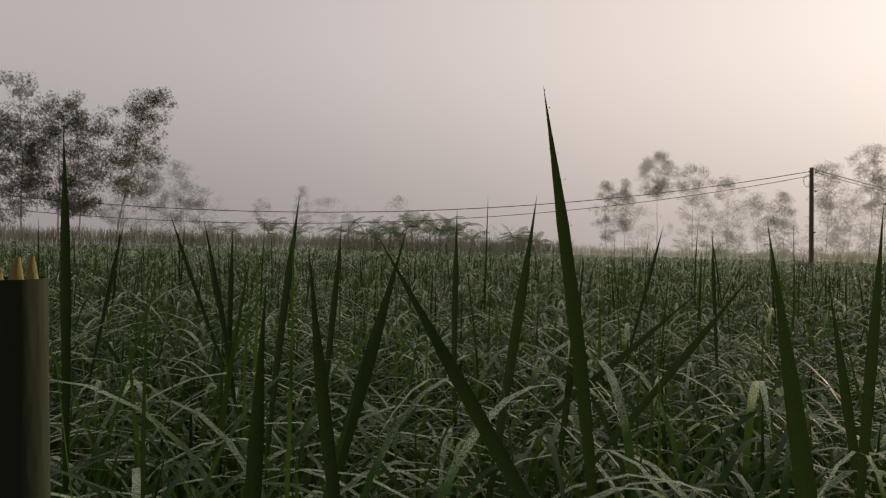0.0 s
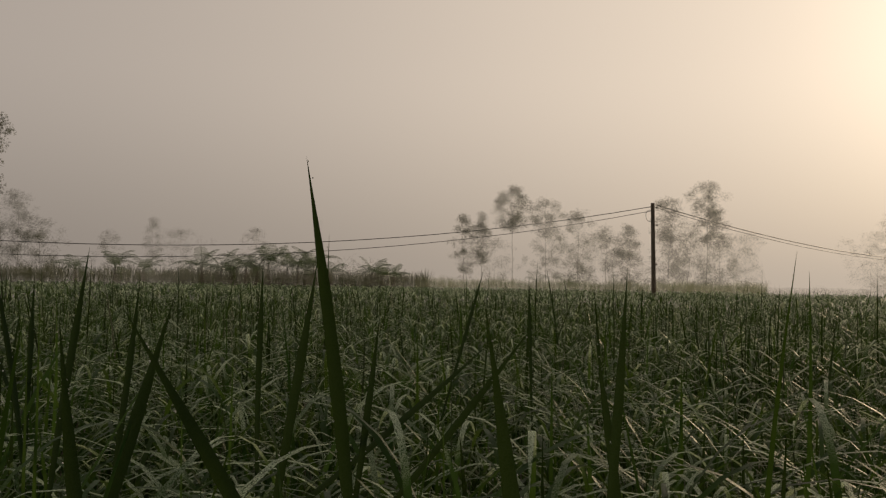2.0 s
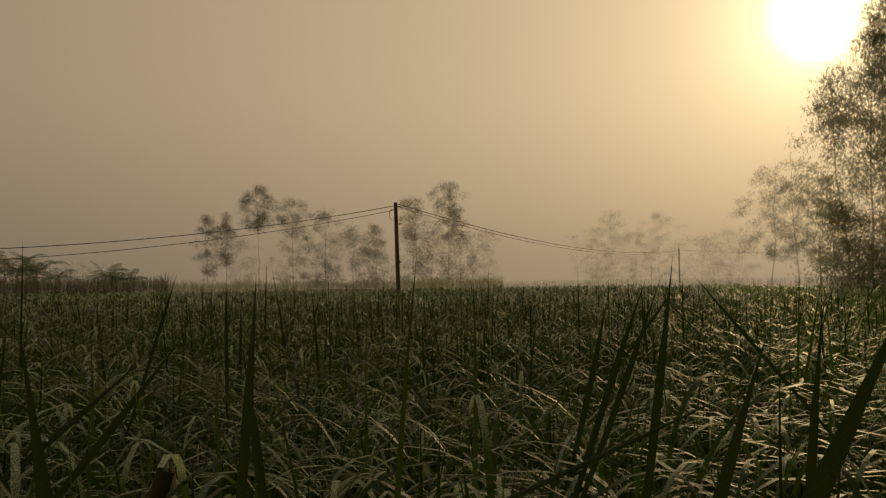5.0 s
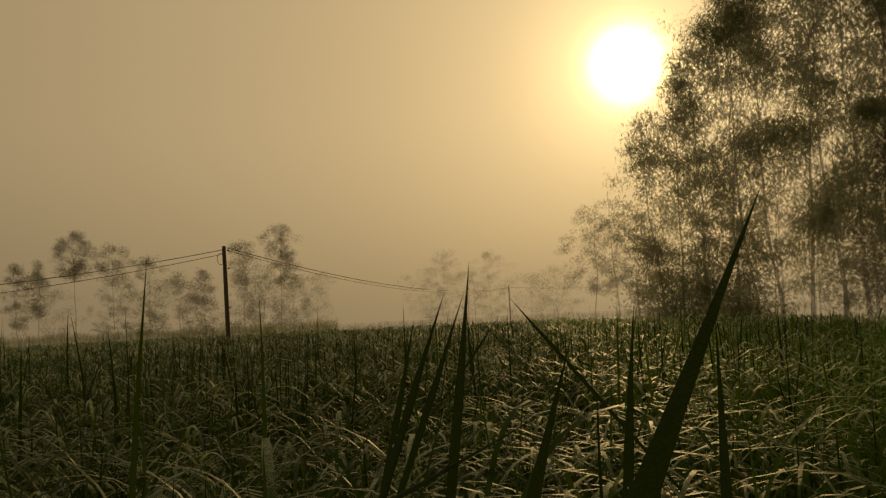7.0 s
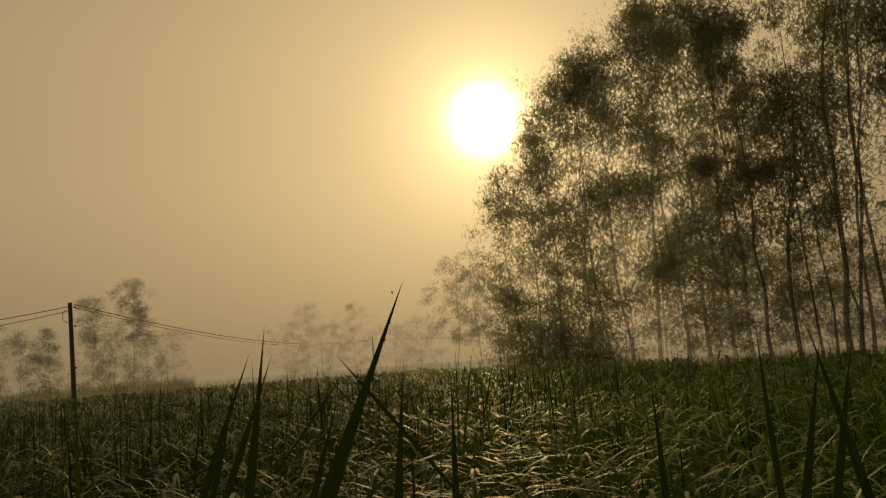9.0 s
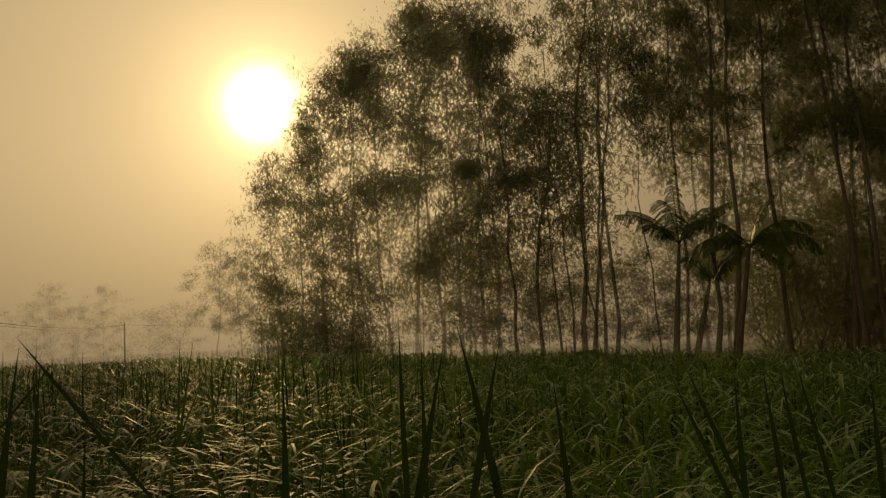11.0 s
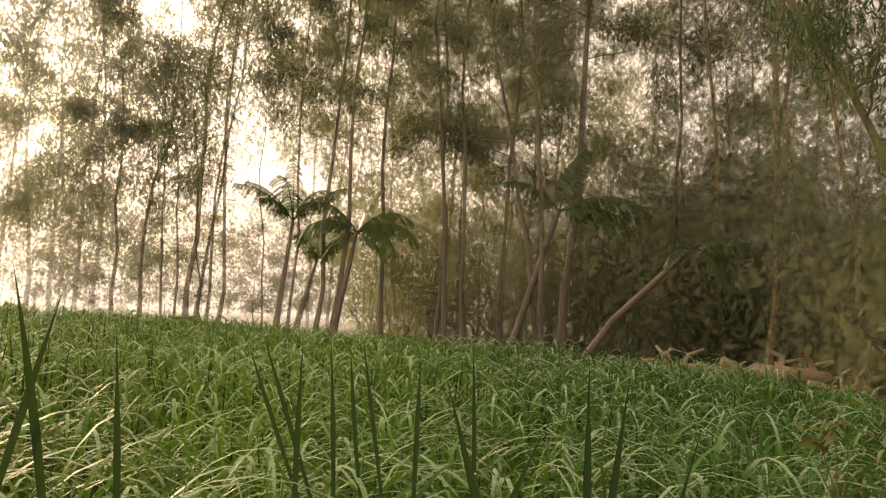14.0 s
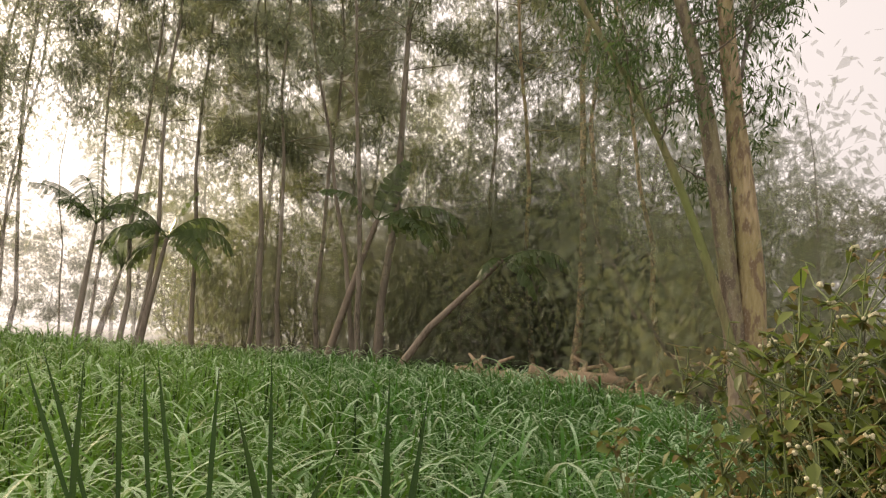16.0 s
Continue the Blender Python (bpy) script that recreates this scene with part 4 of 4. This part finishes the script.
for k, (az, el) in enumerate(((-13.7, 1.97), (-11.5, 2.2), (-9.9, 2.0), (-6.2, 2.6), (-5.1, 2.3), (-3.6, 2.6), (-2.0, 3.0), (-0.9, 2.6), (-0.3, 2.9), (0.9, 2.8), (1.9, 2.1), (4.6, 2.1), (5.4, 1.7), (6.1, 1.8), (15.5, 1.3), (17.6, 1.1), (-2.8, 2.2), (0.2, 2.2), (-4.4, 1.9))):
    d = 66 + (k * 7) % 5
    full = 1.35 + d * math.tan(radians(el))
    rng_far = np.random.default_rng(60 + k)
    # leaves rise in a steep fan and nod at their ends, some hang dead down the stem
    fan = [(q * 2.4 + rng_far.uniform(-0.4, 0.4), rng_far.uniform(0.45, 1.35), full * rng_far.uniform(0.42, 0.58), rng_far.uniform(0.9, 2.1)) for q in range(7)]
    fan += [(rng_far.uniform(0, 6.28), rng_far.uniform(0.2, 0.7), full * rng_far.uniform(0.3, 0.42), rng_far.uniform(1.6, 2.4)) for q in range(2)]
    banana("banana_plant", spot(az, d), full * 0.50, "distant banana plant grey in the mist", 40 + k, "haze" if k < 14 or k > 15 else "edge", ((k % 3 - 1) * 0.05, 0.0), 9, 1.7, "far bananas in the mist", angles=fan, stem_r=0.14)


def far_bank(name, az0, az1, d0, d1, top, n, seed, label, reach):
    rng = np.random.default_rng(seed)
    az, d = np.radians(rng.uniform(az0, az1, n)), rng.uniform(d0, d1, n)
    x, y = d * np.sin(az), d * np.cos(az)
    wave = 1 + 0.06 * np.sin(az * 90) + 0.04 * np.sin(az * 233)
    z = rng.uniform(0.0, 0.55, n) * top
    ln = (top * wave - z) * rng.uniform(0.75, 1.05, n)
    v, f = blades(rng, x, y, z, rng.uniform(0, 6.283, n), ln, rng.uniform(0.05, 0.12, n), rng.uniform(0.02, 0.3, n), rng.uniform(0, 1.2, n), 3, rng.normal(0, 0.5, n))
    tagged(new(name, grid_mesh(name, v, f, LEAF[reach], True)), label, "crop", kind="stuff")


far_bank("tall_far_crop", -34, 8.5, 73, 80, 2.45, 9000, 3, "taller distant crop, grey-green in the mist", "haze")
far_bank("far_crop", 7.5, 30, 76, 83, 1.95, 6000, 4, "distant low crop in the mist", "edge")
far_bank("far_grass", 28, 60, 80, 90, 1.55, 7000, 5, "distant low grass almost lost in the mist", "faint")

# poles and wires part see-through, imitating the mist before them
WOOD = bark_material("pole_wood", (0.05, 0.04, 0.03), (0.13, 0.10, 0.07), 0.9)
WOOD_FAR = bark_material("pole_wood_mist_fade", (0.05, 0.04, 0.03), (0.13, 0.10, 0.07), 0.45)
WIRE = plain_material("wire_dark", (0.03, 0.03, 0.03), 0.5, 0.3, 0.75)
WIRE_FAR = plain_material("wire_mist_fade", (0.03, 0.03, 0.03), 0.5, 0.3, 0.5)
CERAMIC = plain_material("insulator", (0.25, 0.2, 0.16), 0.3, 0, 0.9)


def pole(at, height, r, mat, label, detail=True, lean=(0, 0)):
    root = thing("utility_pole", at, label, "pole", "poles of the power line")
    b = Build()
    b.tube([(lean[0] * h, lean[1] * h, h) for h in (-0.4, height * 0.33, height * 0.66, height)], [r * 1.1, r, r * 0.92, r * 0.85], 10)
    part("shaft", b.mesh("shaft", mat), root)
    if detail:
        for k, z in enumerate((height - 0.25, height - 0.6, height - 1.3, height - 2.8, height - 3.6)):
            c = Build()
            off = -0.16 if k % 2 else 0.14
            c.tube([(off * 0.5, 0, z), (off, 0, z), (off * 1.25, 0, z + 0.02)], [0.05, 0.06, 0.04], 8)
            part("insulator", c.mesh("insulator", CERAMIC), root)
        c = Build()
        c.tube([(-0.22 + 0.24 * math.cos(w) - 0.1, 0, height - 0.75 + 0.34 * math.sin(w)) for w in [math.radians(a) for a in range(60, 310, 25)]], [0.016] * 10, 5)
        part("wire_loop", c.mesh("wire_loop", WIRE), root)
    return root


P1 = spot(23.2, 52)
pole(P1, 6.2, 0.13, WOOD, "dark wooden utility pole standing in the crop", True, (-0.022, 0.0))
P2, P3, P0 = spot(41.3, 112), spot(49.6, 120), spot(-44, 60)
pole(P2, 5.2, 0.10, WOOD_FAR, "distant thin utility pole in the mist", False)
pole(P3, 5.4, 0.09, WOOD_FAR, "distant thin utility pole in the mist", False)
pole(P0, 6.2, 0.13, WOOD_FAR, "distant thin utility pole in the mist", False)


def wire(a, b, sag, mat, r):
    a, b = Vector(a), Vector(b)
    root = thing("power_wire", a, "thin dark sagging wire of the power line", "wire", "wires of the power line")
    bd = Build()
    bd.tube([(b - a) * (i / 28) - Vector((0, 0, sag * 4 * (i / 28) * (1 - i / 28))) for i in range(29)], [r] * 29, 5)
    part("strand", bd.mesh("strand", mat), root)


top = P1 + Vector((-0.13, 0, 6.0))
wire(top, P0 + Vector((0, 0, 6.1)), 3.1, WIRE, 0.022)
wire(top - Vector((0, 0, 0.25)), P0 + Vector((0, 0, 5.3)), 3.2, WIRE, 0.018)
wire(P1 + Vector((0.05, 0, 6.1)), P2 + Vector((0, 0, 4.95)), 1.3, WIRE, 0.03)
wire(P1 + Vector((0.05, 0, 5.95)), P2 + Vector((0, 0, 4.85)), 1.4, WIRE, 0.02)
wire(P2 + Vector((0, 0, 4.95)), P3 + Vector((0, 0, 4.6)), 0.25, WIRE_FAR, 0.02)

# ---- tall blades that stand above the crop ----
DEW = plain_material("dew_drop", (0.85, 0.9, 0.92), 0.08)


def tall_blade(tip, low, width):
    """A long pointed leaf, folded along its midrib, from the crop up to its tip, with dew along its edges."""
    tip, low = Vector(tip), Vector(low)
    rng = np.random.default_rng(int(abs(tip.x * 7919 + tip.y * 104729)) % 100003)
    way = (tip - low).normalized()
    foot = low - way * max(0.05, (low.z - 0.35) / max(0.35, way.z)) * 0.8
    foot.z = max(foot.z, 0.3)
    root = thing("tall_leaf_blade", foot, "tall pointed green leaf blade beaded with dew", "leaf blade", "tall leaf blades above the crop")
    side = Vector((tip.y, -tip.x, 0)).normalized()
    side = (side - way * side.dot(way)).normalized()
    out = way.cross(side).normalized()
    n, v, f, drops = 16, [], [], []
    bow = rng.normal(0, 0.012)
    length = (tip - foot).length
    s_low = (low - foot).length / length
    curl_tip = rng.uniform(-0.4, 0.4)
    for i in range(n + 1):
        s = i / n
        c = (tip - foot) * s + side * (bow * math.sin(math.pi * s) + 0.02 * curl_tip * max(0, s - 0.85) ** 2 * 40 * length * 0.2) + out * 0.02 * math.sin(math.pi * s)
        w = width * (0.62 + 0.5 * math.sin(math.pi * min(1, s * 0.95 + 0.05))) * min(1.0, (1 - s) * length / 0.19 + 0.015) * 0.50 * (1 + 0.03 * rng.normal()) * min(1.0, 0.14 + 0.86 * (s / s_low) ** 1.6)
        tw = side * math.cos(0.5 * s * curl_tip) + out * math.sin(0.5 * s * curl_tip)
        v += [tuple(c - tw * w + out * w * 0.35), tuple(c), tuple(c + tw * w + out * w * 0.35)]
        if i < n:
            f += [(3 * i, 3 * i + 1, 3 * i + 4, 3 * i + 3), (3 * i + 1, 3 * i + 2, 3 * i + 5, 3 * i + 4)]
        if 0.3 < s < 0.94:
            for _ in range(3):
                sg = rng.choice((-1, 1))
                drops.append(c + tw * w * sg + out * w * 0.35 + way * rng.uniform(0, length / n))
    part("leaf", grid_mesh("leaf", v, f, BLADE, True), root)
    dv, df = [], []
    for p in drops:
        r = rng.uniform(0.0006, 0.0014)
        k = len(dv)
        dv += [tuple(p + Vector(o) * r) for o in ((1, 0, 0), (0, 1, 0), (-1, 0, 0), (0, -1, 0), (0, 0, 1.2), (0, 0, -1.2))]
        for q in range(4):
            df += [(k + q, k + (q + 1) % 4, k + 4), (k + (q + 1) % 4, k + q, k + 5)]
    tagged(part("dew", grid_mesh("dew", dv, df, DEW, True), root, "clear dew drops"), kind="stuff")


tall_blade((0.134, 1.216, 1.563), (0.170, 1.174, 1.195), 0.0192)
tall_blade((-0.691, 1.557, 1.536), (-0.665, 1.513, 1.214), 0.0179)
tall_blade((-0.213, 1.032, 1.291), (-0.214, 1.000, 1.050), 0.0193)
tall_blade((-0.180, 1.139, 1.333), (-0.136, 1.111, 1.108), 0.0189)
tall_blade((-0.084, 1.050, 1.348), (0.068, 1.019, 1.091), 0.0186)
tall_blade((0.033, 2.203, 1.436), (0.039, 2.137, 1.244), 0.0173)
tall_blade((0.160, 1.495, 1.426), (0.130, 1.452, 1.237), 0.0197)
tall_blade((-0.315, 1.877, 1.443), (-0.318, 1.819, 1.285), 0.0187)
tall_blade((-0.057, 1.302, 1.358), (-0.108, 1.260, 1.162), 0.0222)
tall_blade((0.333, 0.892, 1.367), (0.358, 0.852, 1.105), 0.0200)
tall_blade((0.616, 1.694, 1.304), (0.453, 1.689, 1.118), 0.0165)
tall_blade((0.658, 1.294, 1.413), (0.627, 1.262, 1.179), 0.0171)
tall_blade((0.574, 1.919, 1.247), (0.421, 1.897, 1.133), 0.0197)
tall_blade((0.693, 1.555, 1.294), (0.701, 1.495, 1.071), 0.0179)
tall_blade((0.307, 1.878, 1.323), (0.279, 1.825, 1.143), 0.0175)
tall_blade((-0.248, 2.089, 1.383), (-0.257, 2.024, 1.215), 0.0179)
tall_blade((-0.647, 2.315, 1.395), (-0.611, 2.250, 1.268), 0.0173)
tall_blade((-1.115, 3.004, 1.397), (-1.104, 2.905, 1.261), 0.0168)
tall_blade((-0.668, 2.723, 1.381), (-0.647, 2.642, 1.207), 0.0184)
tall_blade((-0.913, 2.862, 1.426), (-0.841, 2.790, 1.305), 0.0158)
tall_blade((1.270, 1.058, 1.433), (1.219, 1.044, 1.210), 0.0158)
tall_blade((1.448, 1.301, 1.399), (1.359, 1.308, 1.221), 0.0142)
tall_blade((1.020, 3.279, 1.428), (1.000, 3.179, 1.244), 0.0156)
tall_blade((0.847, 3.316, 1.441), (0.786, 3.223, 1.289), 0.0156)
tall_blade((1.348, 1.222, 1.401), (1.283, 1.213, 1.252), 0.0147)
tall_blade((1.324, 0.975, 1.225), (1.135, 1.081, 1.131), 0.0129)
tall_blade((1.171, 0.775, 1.327), (1.108, 0.789, 1.143), 0.0189)
tall_blade((2.078, 1.913, 1.409), (2.095, 1.790, 1.290), 0.0137)
tall_blade((0.913, 0.376, 1.412), (0.871, 0.411, 1.269), 0.021)
tall_blade((1.305, 0.802, 1.366), (1.277, 0.788, 1.194), 0.0144)
tall_blade((1.627, 1.713, 1.360), (1.546, 1.698, 1.150), 0.0162)
tall_blade((3.525, 3.655, 1.351), (3.332, 3.636, 1.184), 0.0181)
tall_blade((3.437, 3.728, 1.351), (3.415, 3.568, 1.265), 0.0151)
tall_blade((1.198, 0.614, 1.350), (1.174, 0.594, 1.234), 0.0144)
tall_blade((1.917, 0.522, 1.382), (1.894, 0.469, 1.118), 0.0148)
tall_blade((2.041, 0.498, 1.346), (1.980, 0.513, 1.152), 0.0147)
tall_blade((1.525, 0.574, 1.325), (1.492, 0.556, 1.179), 0.0142)
tall_blade((1.730, 0.520, 1.386), (1.701, 0.491, 1.235), 0.0102)
tall_blade((2.006, 0.643, 1.349), (1.965, 0.617, 1.220), 0.0105)
tall_blade((1.677, 0.412, 1.349), (1.624, 0.432, 1.135), 0.0142)
tall_blade((2.018, 0.394, 1.290), (1.981, 0.365, 1.068), 0.0128)
tall_blade((2.622, 0.146, 1.256), (2.564, 0.129, 1.099), 0.0131)
tall_blade((2.257, -0.191, 1.293), (2.209, -0.194, 1.174), 0.0105)
tall_blade((2.049, -0.387, 1.271), (2.006, -0.393, 1.083), 0.0147)
tall_blade((1.991, -0.444, 1.246), (1.953, -0.428, 1.103), 0.0160)
tall_blade((1.756, -0.166, 1.248), (1.725, -0.205, 1.123), 0.0173)
tall_blade((2.780, 0.350, 1.256), (2.726, 0.294, 1.139), 0.0144)
tall_blade((1.756, -0.300, 1.194), (1.724, -0.266, 1.125), 0.0159)
tall_blade((1.921, -0.540, 1.182), (1.886, -0.517, 1.111), 0.0119)
tall_blade((2.833, 0.102, 1.258), (2.770, 0.071, 1.131), 0.0130)
tall_blade((2.651, -0.064, 1.238), (2.591, -0.069, 1.116), 0.0144)
tall_blade((2.415, 0.167, 1.262), (2.363, 0.151, 1.098), 0.0142)
tall_blade((2.770, 0.386, 1.234), (2.715, 0.339, 1.157), 0.0144)
tall_blade((3.028, 0.165, 1.234), (2.960, 0.133, 1.102), 0.0142)


STEM_DRY = bark_material("broken_culm", (0.005, 0.012, 0.003), (0.014, 0.026, 0.006), 1.0, (0.028, 0.034, 0.008))
STEM_PALE = bark_material("pale_culm", (0.008, 0.016, 0.005), (0.03, 0.04, 0.012), 1.0, (0.05, 0.05, 0.016))
TORN = plain_material("torn_end", (0.22, 0.18, 0.05), 0.8, grain=200)


def broken_stem(foot, tip, r, label, mat):
    foot, tip = Vector(foot), Vector(tip)
    root = thing("broken_stem", foot, label, "broken stem", "broken stems at the field's edge")
    b = Build()
    n = 8
    b.tube([(tip - foot) * (i / n) + Vector((0.002 * math.sin(i * 2), 0.002 * math.cos(i), 0)) for i in range(n + 1)], [r * (1 + 0.12 * math.sin(i * 1.9)) for i in range(n + 1)], 10)
    part("culm", b.mesh("culm", mat), root)
    for k in range(6):
        c = Build()
        w = k * 1.05
        o = Vector((math.cos(w), math.sin(w), 0)) * r * 0.6
        c.tube([tip - foot + o - Vector((0, 0, 0.004)), tip - foot + o * 0.95 + Vector((0, 0, r * 0.18 * (1 + k * 7 % 4)))], [r * 0.30, r * 0.08], 6)
        part("torn_end", c.mesh("torn_end", TORN), root, "ragged yellow torn end")


broken_stem((-0.104, 0.24, 0.0), (-0.1135, 0.228, 1.321), 0.0080, "green broken stem with a ragged yellow top", STEM_DRY)
broken_stem((0.06, 0.178, 0.42), (0.368, 0.176, 1.357), 0.0019, "thin broken stem with a pale torn top", STEM_PALE)


# ---- flowering weeds at the field's corner ----
WEED = leaf_material("weed_leaf", (0.06, 0.085, 0.016), (0.15, 0.185, 0.035), rough=0.5, through_light=0.4)
WEED_DRY = leaf_material("weed_dry", (0.09, 0.062, 0.02), (0.19, 0.135, 0.045), rough=0.8, through_light=0.2)
PETAL = plain_material("weed_flower", (0.46, 0.43, 0.27), 0.8, grain=300)
STALK = plain_material("weed_stalk", (0.10, 0.13, 0.04), 0.7, grain=60)


def flower_mesh(seed, dry):
    """A flat-topped cluster of small round heads."""
    rng = np.random.default_rng(seed)
    bm = bmesh.new()
    for k in range(5):
        m = Matrix.Translation((rng.normal(0, 0.011), rng.normal(0, 0.011), rng.normal(0, 0.003))) @ Matrix.Scale(rng.uniform(0.8, 1.2), 4)
        bmesh.ops.create_icosphere(bm, subdivisions=1, radius=0.0048, matrix=m)
    me = bpy.data.meshes.new("flower_head")
    bm.to_mesh(me)
    bm.free()
    me.materials.append(WEED_DRY if dry else PETAL)
    return me


HEADS = [flower_mesh(k, k >= 4) for k in range(8)]


def ovate(rng, centres, size):
    """Broad pointed leaves, folded along the middle."""
    v, f = [], []
    for c in centres:
        az, dip, s = rng.uniform(0, 6.28), rng.normal(-0.25, 0.4), size * rng.uniform(0.5, 1.3)
        a = np.array((math.cos(az) * math.cos(dip), math.sin(az) * math.cos(dip), math.sin(dip)))
        b = np.array((-math.sin(az), math.cos(az), rng.normal(0, 0.3)))
        u = np.cross(a, b)
        k = len(v)
        c = np.array(c)
        for t, w in ((0, 0.03), (0.3, 0.30), (0.7, 0.20), (1.0, 0.0)):
            m = c + a * t * s - u * 0.12 * s * t * t
            v += [m + b * w * s + u * 0.3 * w * s, m, m - b * w * s + u * 0.3 * w * s]
        for i in range(3):
            f += [(k + 3 * i, k + 3 * i + 1, k + 3 * i + 4, k + 3 * i + 3), (k + 3 * i + 1, k + 3 * i + 2, k + 3 * i + 5, k + 3 * i + 4)]
    return v, f


def weed(at, height, seed):
    rng = np.random.default_rng(seed + 900)
    root = thing("flowering_weed", at, "leafy weed with small white flower heads and brown dry ones", "weed", "flowering weeds at the field's corner")
    b, spots, tops = Build(), [], []
    for k in range(5):
        line = limb_points(rng, (rng.normal(0, 0.05), rng.normal(0, 0.05), 0), rng.uniform(0, 6.28), rng.uniform(1.2, 1.5), height * rng.uniform(0.7, 1.05), 7)
        b.tube(line, [0.005 * (1 - 0.09 * q) for q in range(8)], 5)
        tops.append(line[-1])
        for q in line[2:]:
            for _ in range(5):
                tw = limb_points(rng, q, rng.uniform(0, 6.28), rng.uniform(0.3, 1.1), rng.uniform(0.06, 0.2), 2)
                b.tube(tw, [0.0028, 0.0022, 0.0016], 3)
                spots += [tuple(q), tuple(tw[1]), tuple(tw[2])]
                if q.z > height * 0.35:
                    tops.append(tw[2])
    part("stalk", b.mesh("stalk", STALK), root)
    v, f = ovate(rng, [s for s in spots if rng.uniform() < 0.85], 0.042)
    tagged(part("foliage", grid_mesh("foliage", v, f, WEED, True), root), kind="stuff")
    v, f = ovate(rng, [s for s in spots if rng.uniform() < 0.85], 0.030)
    tagged(part("dry_foliage", grid_mesh("dry_foliage", v, f, WEED_DRY, True), root, "brown withered leaves"), kind="stuff")
    for p in tops:
        if rng.uniform() < 0.22:
            h = tagged(part("flower_head", HEADS[int(rng.integers(0, 8))], root), kind="stuff")
            h.location, h.rotation_euler, h.scale = p, (rng.normal(0, 0.3), rng.normal(0, 0.3), rng.uniform(0, 6)), (rng.uniform(0.8, 1.35),) * 3


rng_weed = np.random.default_rng(8)
for k in range(32):
    # a clump about a metre across, low towards the crop and taller away from it
    u, w = (k * 0.618) % 1.0, (k * 0.381 + 0.2) % 1.0
    az, d = 116.7 + 10 * u, 2.35 + 0.85 * w
    weed(spot(az, d), (0.84 + 0.48 * min(1, u * 2.4)) * (0.95 + 0.1 * rng_weed.uniform()) + 0.03 * (d - 2.5), k)
